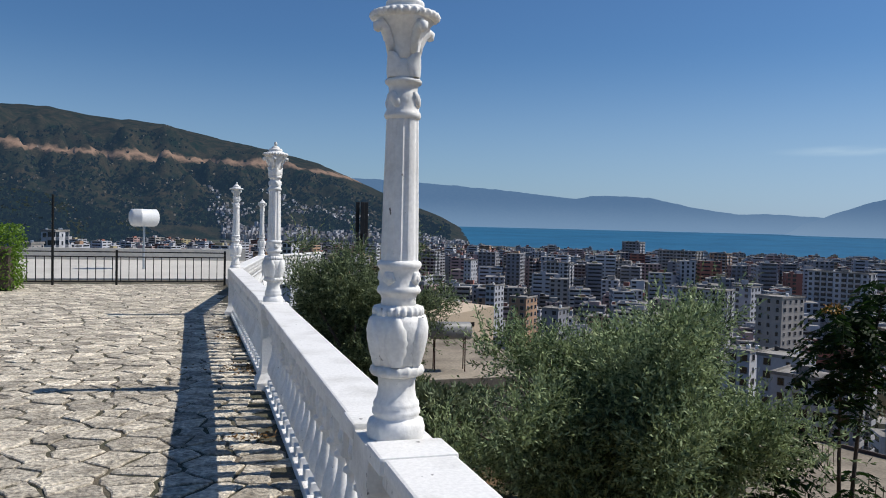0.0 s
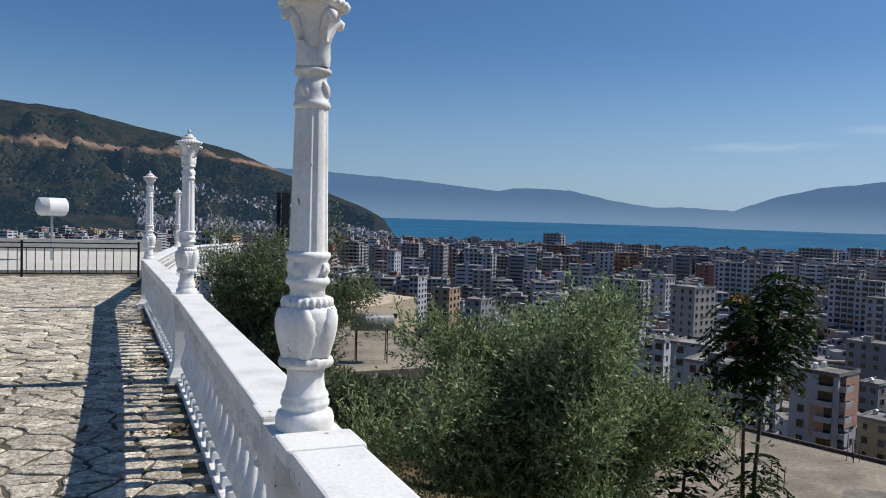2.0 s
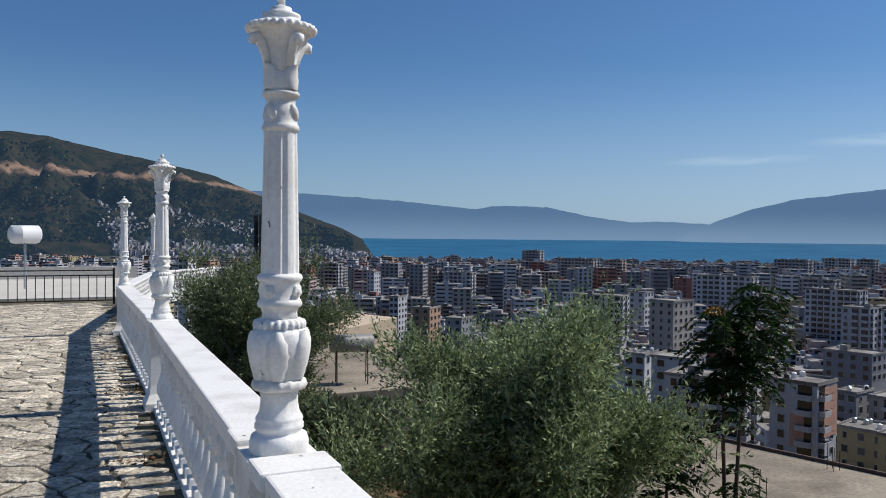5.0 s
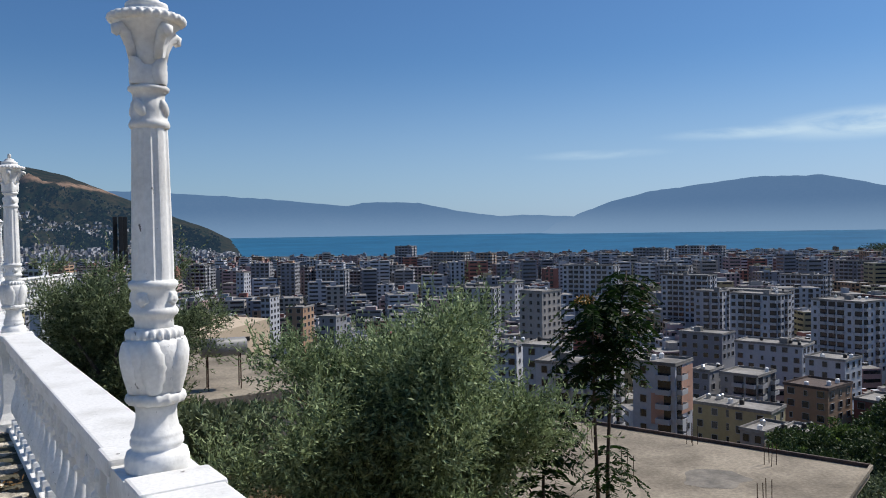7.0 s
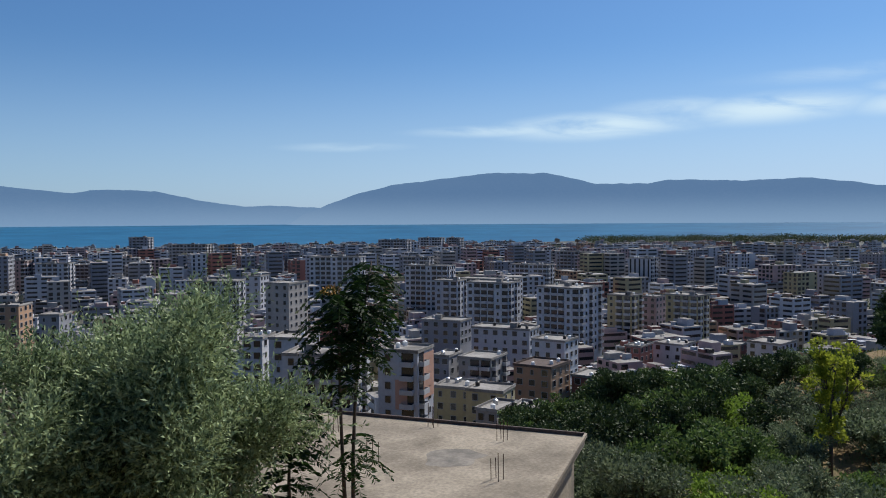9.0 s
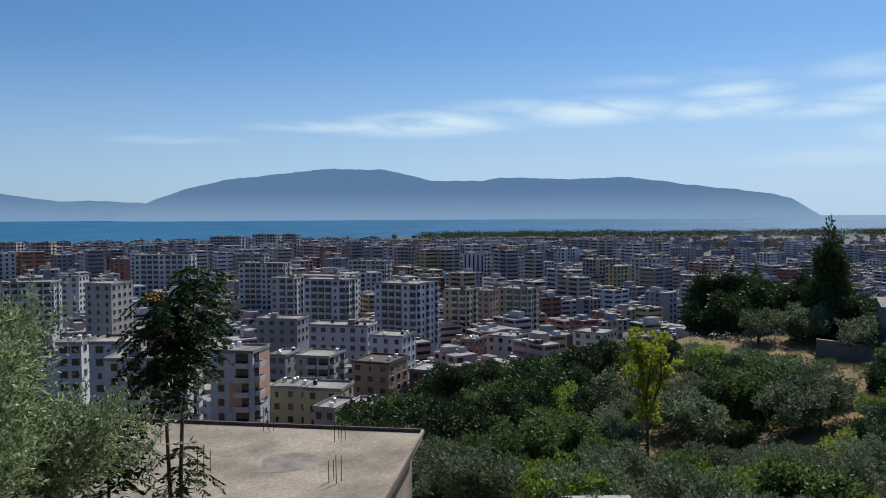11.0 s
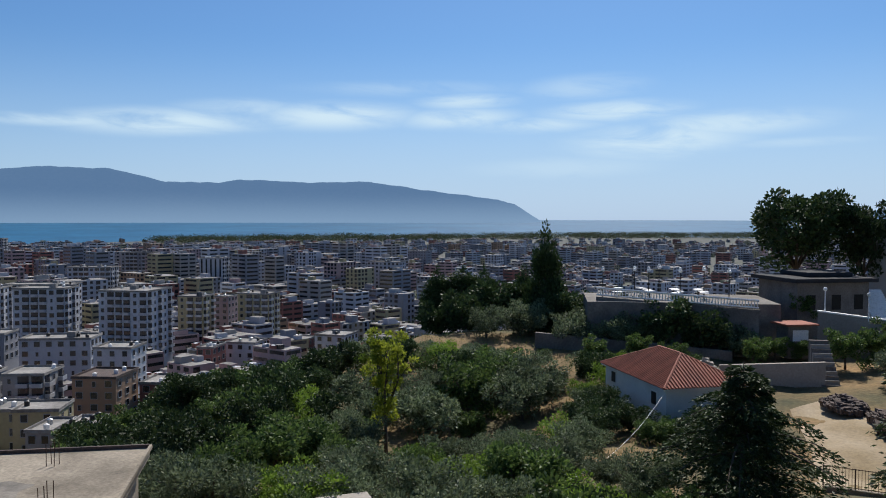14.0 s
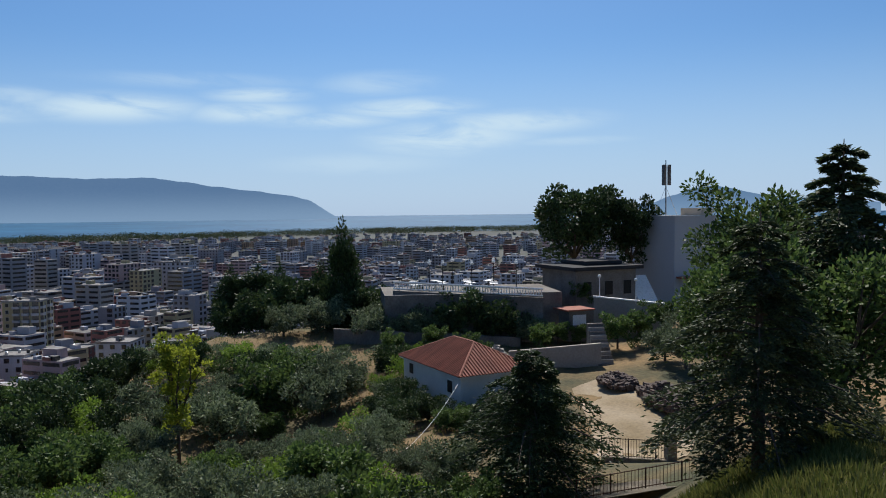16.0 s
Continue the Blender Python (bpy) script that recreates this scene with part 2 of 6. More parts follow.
def box(bm, x0, x1, y0, y1, z0, z1, bevel=0.0):
    made = bmesh.ops.create_cube(bm, size=1, matrix=Matrix.Translation(((x0 + x1) / 2, (y0 + y1) / 2, (z0 + z1) / 2)) @ Matrix.Diagonal((x1 - x0, y1 - y0, z1 - z0, 1)))
    if bevel:
        es = list({e for v in made["verts"] for e in v.link_edges})
        bmesh.ops.bevel(bm, geom=es, offset=bevel, segments=2, affect="EDGES", profile=0.6)
    return bm


def boxes(*specs, bevel=0.0):
    bm = bmesh.new()
    for s in specs:
        box(bm, *s, bevel=bevel)
    return bm


def lathe(profile, segs=24, shape=None, bm=None):
    """Turns (radius, height) pairs round z; shape(angle, height, radius) may carve the radius."""
    bm = bm or bmesh.new()
    rings = []
    for r, z in profile:
        ring = []
        for k in range(segs):
            a = 2 * math.pi * k / segs
            q = shape(a, z, r) if shape else r
            ring.append(bm.verts.new((q * math.cos(a), q * math.sin(a), z)))
        rings.append(ring)
    for a, b in zip(rings, rings[1:]):
        for k in range(segs):
            bm.faces.new((a[k], a[(k + 1) % segs], b[(k + 1) % segs], b[k]))
    bm.faces.new(rings[0][::-1])
    bm.faces.new(rings[-1])
    return bm


def tube(bm, points, radii, segs=6):
    """A tapered round bar along points."""
    rings = []
    pts = [Vector(p) for p in points]
    for i, p in enumerate(pts):
        d = (pts[min(i + 1, len(pts) - 1)] - pts[max(i - 1, 0)]).normalized()
        u = d.orthogonal().normalized()
        if rings:
            u = (last - d * last.dot(d)).normalized()
        last = u
        v = d.cross(u)
        r = radii[i] if isinstance(radii, (list, tuple)) else radii
        rings.append([bm.verts.new(p + (u * math.cos(2 * math.pi * k / segs) + v * math.sin(2 * math.pi * k / segs)) * r) for k in range(segs)])
    for a, b in zip(rings, rings[1:]):
        for k in range(segs):
            bm.faces.new((a[k], a[(k + 1) % segs], b[(k + 1) % segs], b[k]))
    bm.faces.new(rings[0][::-1])
    bm.faces.new(rings[-1])
    return bm


def polar(az, r, z=0.0):
    a = radians(az)
    return Vector((r * math.sin(a), r * math.cos(a), z))


def ease(t):
    t = min(1, max(0, t))
    return t * t * (3 - 2 * t)


# ---- ground, sea and mountains ----
GR = (0, 12, 30, 60, 100, 150, 220, 350)
GA = (-60, 0, 30, 50, 60, 65, 70, 76, 81, 88, 95, 105, 125, 180)
GZ = np.array([
    (-1.5, -2.5, -4, -6, -10, -20, -35, -55),
    (-1.5, -3, -6, -14, -28, -45, -55, -60),
    (-1.5, -3, -9, -18, -32, -46, -55, -60),
    (-1.5, -3, -10, -20, -32, -46, -55, -60),
    (-1.5, -3.5, -10.5, -18, -25, -44, -55, -60),
    (-1.5, -4, -11, -17, -21.5, -40, -54, -60),
    (-1.5, -4, -11, -16.5, -20, -36, -52, -60),
    (-1.5, -4.5, -11.5, -17, -16.5, -32, -50, -60),
    (-1.5, -5, -12, -17.5, -13.4, -26, -48, -60),
    (-1.5, -5, -12, -17.0, -13, -19, -42, -60),
    (-1.5, -5, -12, -15.5, -12.8, -15, -32, -55),
    (-1.5, -5, -11.5, -16, -14, -13, -34, -50),
    (-1.5, -3.5, -5.5, -15.5, -12, -6, -6, -40),
    (-1.5, -2, -4, -5, -5, -5, -6, -40)])


def ground_z(x, y):
    r, az = math.hypot(x, y), math.degrees(math.atan2(x, y))
    if az < -60:
        az = -60 if az > -120 else 180
    i = max(k for k in range(len(GA)) if GA[k] <= az or k == 0)
    i = min(i, len(GA) - 2)
    u = ease((az - GA[i]) / (GA[i + 1] - GA[i]))
    col = GZ[i] * (1 - u) + GZ[i + 1] * u
    z = float(np.interp(r, GR, col))
    k = ease((r - 8) / 30)
    z += k * noise.noise((x * 0.06, y * 0.06, 0)) * 0.9 + k * noise.noise((x * 0.22, y * 0.22, 3)) * 0.3
    if r > 350:
        z = -60
    return z


def coast_r(az):
    return float(np.interp(az, (-60, 12, 20, 33, 45, 54, 65, 79, 90, 100, 130), (2300, 2300, 2250, 2000, 2150, 2100, 2350, 2450, 2750, 2950, 3000))) + 60 * noise.noise((az * 0.3, 1, 1))


def polar_sheet(name, azs, rs, zf, mat, smooth=True):
    verts = [tuple(polar(a, r)[:2]) + (zf(a, r),) for r in rs for a in azs]
    n = len(azs)
    faces = [(j * n + i, j * n + i + 1, (j + 1) * n + i + 1, (j + 1) * n + i) for j in range(len(rs) - 1) for i in range(n - 1)]
    return raw(name, verts, [f[::-1] for f in faces], mat, smooth=smooth)


def land_z(az, r):
    p = polar(az, r)
    if r <= 350:
        return ground_z(p.x, p.y)
    c = coast_r(az)
    return -60 - 12 * ease((r - c + 80) / 160)


LAND_R = [0.5] + [2 * k for k in range(1, 20)] + [40 + 4 * k for k in range(45)] + [225 + 12 * k for k in range(12)] + [400 + 100 * k for k in range(16)] + [2000 + 40 * k for k in range(28)] + [3400, 4940]
LAND_A = [-180 + 12 * k for k in range(10)] + [-60 + 1.5 * k for k in range(134)] + [145 + 5 * k for k in range(8)]
ground = tagged(polar_sheet("ground", LAND_A, [r for r in LAND_R if r < 182], land_z, EARTH), "dry hillside ground sloping down to the city", "ground", kind="structure")
STREET = material("city_ground", (0.085, 0.08, 0.08), 0.9, 0.35, 0.02, 0.3, 0.0, second=(0.045, 0.06, 0.035))
tagged(polar_sheet("ground_city", LAND_A, [max(r for r in LAND_R if r < 182)] + [r for r in LAND_R if r >= 182], land_z, STREET), "grey streets and yards between the city blocks", "ground", kind="structure")

SEA = material("sea_water", (0.026, 0.135, 0.25), 0.5, 0.25, 0.004, 0.03, 0.25, second=(0.015, 0.095, 0.19), bump_dist=2.0, spec=0.07)
sea = tagged(polar_sheet("water", [-60 + 3 * k for k in range(71)], [1700 + 100 * k for k in range(33)] + [4960],
                         lambda a, r: -63 + 52 * (max(0, r - 2400) / 2560) ** 1.3, SEA), "calm blue sea in the bay", "sea", kind="structure")


HEIGHTS = {}


def ridge(name, az_nodes, el_nodes, r0, r1, rough, mat, label, step=0.5, power=0.8, seed=0, rows=14):
    """A mountain flank that climbs from its foot at r0 to its crest at r1."""
    azs = np.arange(az_nodes[0], az_nodes[-1] + step / 2, step)

    def zf(a, r):
        top = r1 * math.tan(radians(float(np.interp(a, az_nodes, el_nodes)) + 0.06 * noise.fractal((a * 0.9, seed, 0), 0.8, 2.0, 4))) + 1.65
        u = (r - r0) / (r1 - r0)
        base = -64
        z = base + (top - base) * u ** power if u <= 1 else top - (u - 1) * 300
        amp = rough * max(0, (top - base)) / 300
        n = noise.fractal((a * 0.35 + seed, r * 0.004, seed), 0.9, 2.1, 5)
        return z + amp * n * (math.sin(math.pi * min(1, max(0, u))) ** 2 + 0.004)
    rs = [r0 + (r1 - r0) * k / rows for k in range(rows + 1)] + [r1 + 60]
    HEIGHTS[name] = zf
    return tagged(polar_sheet(name, list(azs), rs, zf, mat), label, "mountain", kind="structure")


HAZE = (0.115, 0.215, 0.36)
# distance haze is part of these materials, strongest on the far ranges
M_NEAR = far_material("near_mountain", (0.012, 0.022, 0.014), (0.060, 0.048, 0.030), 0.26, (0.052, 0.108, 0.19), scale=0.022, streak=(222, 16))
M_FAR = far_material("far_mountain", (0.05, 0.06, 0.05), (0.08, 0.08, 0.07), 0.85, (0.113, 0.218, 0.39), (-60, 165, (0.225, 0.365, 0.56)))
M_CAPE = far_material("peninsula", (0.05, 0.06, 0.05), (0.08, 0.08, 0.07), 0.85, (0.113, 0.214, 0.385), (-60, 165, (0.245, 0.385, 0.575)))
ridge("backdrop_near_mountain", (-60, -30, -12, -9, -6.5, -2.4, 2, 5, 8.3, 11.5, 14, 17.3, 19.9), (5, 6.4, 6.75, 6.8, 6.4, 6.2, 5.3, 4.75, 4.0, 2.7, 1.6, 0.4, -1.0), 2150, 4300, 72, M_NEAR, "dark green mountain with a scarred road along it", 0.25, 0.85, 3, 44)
# near hill with a thin share of painted haze
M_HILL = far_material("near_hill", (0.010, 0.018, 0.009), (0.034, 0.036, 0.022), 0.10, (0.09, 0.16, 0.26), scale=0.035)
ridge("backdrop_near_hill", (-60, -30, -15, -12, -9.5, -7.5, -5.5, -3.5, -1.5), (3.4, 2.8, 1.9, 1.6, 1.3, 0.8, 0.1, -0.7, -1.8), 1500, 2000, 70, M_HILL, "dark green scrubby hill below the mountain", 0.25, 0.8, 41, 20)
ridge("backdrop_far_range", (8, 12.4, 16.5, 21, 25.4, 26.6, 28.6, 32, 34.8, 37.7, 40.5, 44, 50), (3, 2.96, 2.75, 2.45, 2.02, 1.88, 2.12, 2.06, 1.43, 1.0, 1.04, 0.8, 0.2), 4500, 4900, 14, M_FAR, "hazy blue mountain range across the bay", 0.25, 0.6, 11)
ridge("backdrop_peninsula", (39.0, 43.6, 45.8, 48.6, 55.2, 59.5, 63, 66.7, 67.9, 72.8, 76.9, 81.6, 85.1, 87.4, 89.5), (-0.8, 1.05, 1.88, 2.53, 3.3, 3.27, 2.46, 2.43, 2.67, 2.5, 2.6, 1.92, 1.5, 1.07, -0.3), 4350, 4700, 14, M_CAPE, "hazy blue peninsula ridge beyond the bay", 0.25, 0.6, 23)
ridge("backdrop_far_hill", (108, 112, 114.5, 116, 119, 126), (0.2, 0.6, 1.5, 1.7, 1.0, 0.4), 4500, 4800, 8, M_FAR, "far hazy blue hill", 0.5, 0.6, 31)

# ---- terrace ----
SLOPE = -0.016
BX = 0.78     # axis of the balustrade


def tz(y):
    return SLOPE * y


SHEAR = Matrix(((1, 0, 0, 0), (0, 1, 0, 0), (0, SLOPE, 1, 0), (0, 0, 0, 1)))
bm = boxes((-22, 0.98, -8, 27, -3.0, -0.014))
bm.transform(SHEAR)
floor = tagged(mesh_object("floor", bm, JOINT), "crazy-paved terrace of pale irregular flagstones", "terrace floor", kind="structure")


def relief_leaf(profile, a0, half, z0, z1, lift, curl=0.0, lobes=2.5):
    """A carved leaf lying on a turned body, with veins and a tip that may curl outward."""
    rr, zz = [p[0] for p in profile], [p[1] for p in profile]
    bm = bmesh.new()
    rows = []
    for j in range(13):
        v = j / 12
        z = z0 + (z1 - z0) * v
        base = float(np.interp(z, zz, rr))
        wide = half * math.sin(math.pi * (0.16 + 0.78 * v)) ** 0.7 * (1 + 0.10 * math.sin(v * 28))
        row = []
        for i in range(11):
            q = i / 5 - 1
            r = base - 0.006 if i in (0, 10) else base + lift * (1 - q ** 4) * (0.2 + 0.8 * abs(math.cos(q * math.pi * lobes))) + curl * v ** 4
            row.append(bm.verts.new((r * math.cos(a0 + q * wide), r * math.sin(a0 + q * wide), z)))
        rows.append(row)
    for a, b in zip(rows, rows[1:]):
        for i in range(10):
            bm.faces.new((a[i], a[i + 1], b[i + 1], b[i]))
    return bm


def lamp_post(x, y, z):
    """A white cast lamp column: base, leafed bulb, drum, fluted shaft, capital and finial."""
    post = thing("lamp_post", pose(x, y, z), "white painted cast lamp column with leaf ornament, lamp missing", "lamp post", "lamp columns on the balustrade")
    part("base", lathe([(0.102, 0), (0.107, 0.012), (0.107, 0.045), (0.100, 0.068), (0.086, 0.075), (0.082, 0.083), (0.089, 0.093), (0.089, 0.108), (0.083, 0.116), (0.086, 0.126), (0.083, 0.136), (0.074, 0.15), (0.068, 0.185), (0.068, 0.215), (0.074, 0.235)], 40, lambda a, z, r: r * (1 + 0.055 * (abs(math.cos(2 * a + 0.6)) ** 0.5 - 0.7))), WHITE, post, smooth=True)
    leaf = lambda n, d: (lambda a, z, r: r * (1 + d * (abs(math.sin(n * a / 2)) - 0.6)))
    part("leaf_ring", lathe([(0.076, 0.232), (0.094, 0.238), (0.101, 0.252), (0.096, 0.268), (0.086, 0.276)], 48, leaf(16, 0.10)), WHITE, post, smooth=True)
    belly = [(0.084, 0.272), (0.091, 0.30), (0.101, 0.34), (0.108, 0.38), (0.110, 0.41), (0.105, 0.44), (0.094, 0.462)]
    part("bulb", lathe(belly, 48), WHITE, post, smooth=True)
    for k in range(6):
        part("acanthus_leaf", relief_leaf(belly, 2 * math.pi * (k + 0.2) / 6, 0.47, 0.276, 0.458, 0.013, 0.004, 4.5), WHITE, post, smooth=True)
    part("bead_ring", lathe([(0.082, 0.455), (0.092, 0.462), (0.094, 0.478), (0.089, 0.492), (0.072, 0.498)], 88, leaf(22, 0.13)), WHITE, post, smooth=True)
    part("drum", lathe([(0.067, 0.495), (0.064, 0.52), (0.069, 0.535), (0.080, 0.543), (0.083, 0.553), (0.078, 0.565), (0.073, 0.57), (0.074, 0.60), (0.073, 0.63), (0.080, 0.638), (0.084, 0.648), (0.080, 0.658), (0.071, 0.664)], 32), WHITE, post, smooth=True)
    for k in range(4):
        bm = lathe([(0.004, 0.012), (0.010, 0.011), (0.013, 0.006), (0.020, 0.009), (0.024, 0.004), (0.026, -0.004)], 20, lambda a, z, r: r * (1 + 0.12 * math.cos(5 * a)))
        bm.transform(pose(0, 0, 0.60, 0, 0, 45 + 90 * k) @ pose(0.073, 0, 0, 0, 90, 0))
        part("rosette", bm, WHITE, post, smooth=True)
    part("shaft", lathe([(0.070, 0.66), (0.070, 0.70), (0.068, 0.80), (0.064, 1.0), (0.060, 1.19)], 64, lambda a, z, r: r * (1 - 0.07 * max(0, math.cos(8 * a)) ** 0.5)), WHITE, post, smooth=False)
    part("upper_drum", lathe([(0.060, 1.185), (0.066, 1.19), (0.069, 1.20), (0.065, 1.212), (0.060, 1.218), (0.062, 1.245), (0.060, 1.275), (0.053, 1.285), (0.054, 1.305), (0.060, 1.312), (0.068, 1.318), (0.069, 1.328), (0.062, 1.334)], 32), WHITE, post, smooth=True)
    for k in range(4):
        bm = bmesh.new()
        bmesh.ops.create_uvsphere(bm, u_segments=12, v_segments=8, radius=1, matrix=pose(0, 0, 1.255, 0, 0, 45 + 90 * k) @ pose(0.056, 0, 0, 28, 0, 0) @ Matrix.Diagonal((0.016, 0.020, 0.034, 1)))
        part("acorn", bm, WHITE, post, smooth=True)
    neck = [(0.060, 1.325), (0.062, 1.36), (0.060, 1.40), (0.060, 1.44)]
    for k in range(4):
        part("petal", relief_leaf(neck, math.pi / 2 * k + 0.55, 0.72, 1.336, 1.424, 0.012, 0.010, 0.6), WHITE, post, smooth=True)
    part("leaf_collar", lathe([(0.058, 1.33), (0.062, 1.345), (0.064, 1.375), (0.061, 1.395), (0.056, 1.402)], 48, lambda a, z, r: r * (1 + 0.07 * (abs(math.sin(2 * a)) - 0.5))), WHITE, post, smooth=True)
    part("capital", lathe([(0.056, 1.40), (0.059, 1.44), (0.066, 1.475), (0.080, 1.51), (0.100, 1.535), (0.112, 1.545), (0.112, 1.553)], 48, lambda a, z, r: r * (1 - 0.10 * abs(math.sin(2 * a)) * ease((z - 1.40) / 0.06))), WHITE, post, smooth=True)
    for k in range(4):
        bm = bmesh.new()
        tube(bm, [(0.058, 0, 1.42), (0.066, 0, 1.465), (0.084, 0, 1.505), (0.106, 0, 1.522), (0.118, 0, 1.515), (0.119, 0, 1.502), (0.110, 0, 1.498)], [0.014, 0.017, 0.020, 0.021, 0.019, 0.015, 0.010], 10)
        bm.transform(pose(0, 0, 0, 0, 0, 90 * k + 20))
        part("scroll", bm, WHITE, post, smooth=True)
    part("rope_rim", lathe([(0.112, 1.548), (0.122, 1.552), (0.127, 1.562), (0.122, 1.573), (0.108, 1.578)], 108, leaf(27, 0.12)), WHITE, post, smooth=True)
    part("cap", lathe([(0.110, 1.575), (0.085, 1.588), (0.070, 1.592), (0.068, 1.602), (0.072, 1.606), (0.070, 1.616), (0.046, 1.626), (0.040, 1.632), (0.038, 1.642), (0.018, 1.650)], 28), WHITE, post, "white cap with lime streaks", smooth=True)
    part("spigot", lathe([(0.015, 1.648), (0.015, 1.69), (0.011, 1.694)], 12), WHITE, post, smooth=True)
    return post


C1, C2, C3, C4 = Vector((0.735, 2.86)), Vector((0.81, 8.46)), Vector((0.79, 15.9)), Vector((1.92, 23.8))
RAIL = 0.885
first = lamp_post(C1.x, C1.y, tz(C1.y) + RAIL)
for c in (C2, C3, C4):
    copy_thing(first, pose(c.x, c.y, tz(c.y) + RAIL, 0, 0, 7 * c.y))


def balustrade(a, b):
    """One bay: pedestal at its start, plinth, balusters, beam and handrail."""
    d = b - a
    length, ang = d.length, math.degrees(math.atan2(-d.x, d.y))
    m = pose(a.x, a.y, tz(a.y), math.degrees(math.atan((tz(b.y) - tz(a.y)) / length)), 0, ang)
    bay = thing("balustrade", m, "white painted concrete balustrade with turned balusters", "balustrade", "balustrade bays")
    rt = RAIL + 0.018
    bm = lathe([(0.168 * 1.414, -0.04), (0.168 * 1.414, 0.07), (0.15 * 1.414, 0.10), (0.125 * 1.414, 0.16), (0.114 * 1.414, 0.24), (0.112 * 1.414, 0.60), (0.118 * 1.414, 0.66), (0.132 * 1.414, 0.72), (0.132 * 1.414, RAIL - 0.002)], 4)
    bm.transform(Matrix.Diagonal((1, 1.12, 1, 1)) @ Matrix.Rotation(math.pi / 4, 4, "Z"))
    part("pedestal", bm, WHITE, bay)
    for y0, y1 in ((0.12, 0.34), (length - 0.34, length - 0.12)):
        part("pedestal_cap", boxes((-0.140, 0.140, y0, y1, rt - 0.060, rt + 0.004), bevel=0.012), WHITE, bay)
    part("plinth", boxes((-0.085, 0.085, 0.15, length - 0.15, -0.03, 0.045), bevel=0.01), WHITE, bay)
    part("beam", boxes((-0.082, 0.082, 0.13, length - 0.13, 0.745, 0.825), bevel=0.008), WHITE, bay)
    part("moulding", boxes((-0.104, 0.104, 0.13, length - 0.13, 0.825, rt - 0.050), bevel=0.010), WHITE, bay)
    part("handrail", boxes((-0.126, 0.126, 0.34, length - 0.34, rt - 0.050, rt), bevel=0.012), WHITE, bay)
    n = int((length - 0.4) / 0.265)
    me = None
    for k in range(n):
        y = 0.17 + (length - 0.34) * (k + 0.5) / n
        if me is None:
            bm = lathe([(0.036, 0.115), (0.028, 0.13), (0.040, 0.150), (0.064, 0.195), (0.070, 0.235), (0.060, 0.295), (0.038, 0.365), (0.026, 0.43), (0.025, 0.48), (0.044, 0.495), (0.044, 0.510), (0.027, 0.525), (0.034, 0.555), (0.048, 0.58)], 14)
            box(bm, -0.062, 0.062, -0.062, 0.062, 0.040, 0.118, 0.008)
            box(bm, -0.058, 0.058, -0.058, 0.058, 0.575, 0.748, 0.008)
            for sx in (-1, 1):
                bmesh.ops.create_uvsphere(bm, u_segments=8, v_segments=5, radius=1, matrix=Matrix.Translation((sx * 0.058, 0, 0.665)) @ Matrix.Diagonal((0.014, 0.034, 0.034, 1)))
            ob = part("baluster", bm, WHITE, bay, smooth=True)
            me = ob.data
        else:
            ob = new("baluster", me)
            ob.parent = bay
        ob.location = (0, y, 0)
    return bay


balustrade(C1, C2)
balustrade(C2, C3)
balustrade(C3, C4)
balustrade(C4, Vector((4.5, 29.0)))
NEAR = Vector((0.70, -2.6))
balustrade(NEAR, C1 - Vector((0.0, 0.02)))

# ---- paving ----


def cell_polygon(c, others):
    """The ground nearer to c than to any of the others."""
    poly = [Vector((c.x + dx, c.y + dy)) for dx, dy in ((-2, -2), (2, -2), (2, 2), (-2, 2))]
    for o in others:
        n, mid = (o - c), (o + c) / 2
        out = []
        for i, p in enumerate(poly):
            q = poly[(i + 1) % len(poly)]
            dp, dq = (p - mid).dot(n), (q - mid).dot(n)
            if dp <= 0:
                out.append(p)
            if dp * dq < 0:
                out.append(p + (q - p) * (dp / (dp - dq)))
        poly = out
    return poly


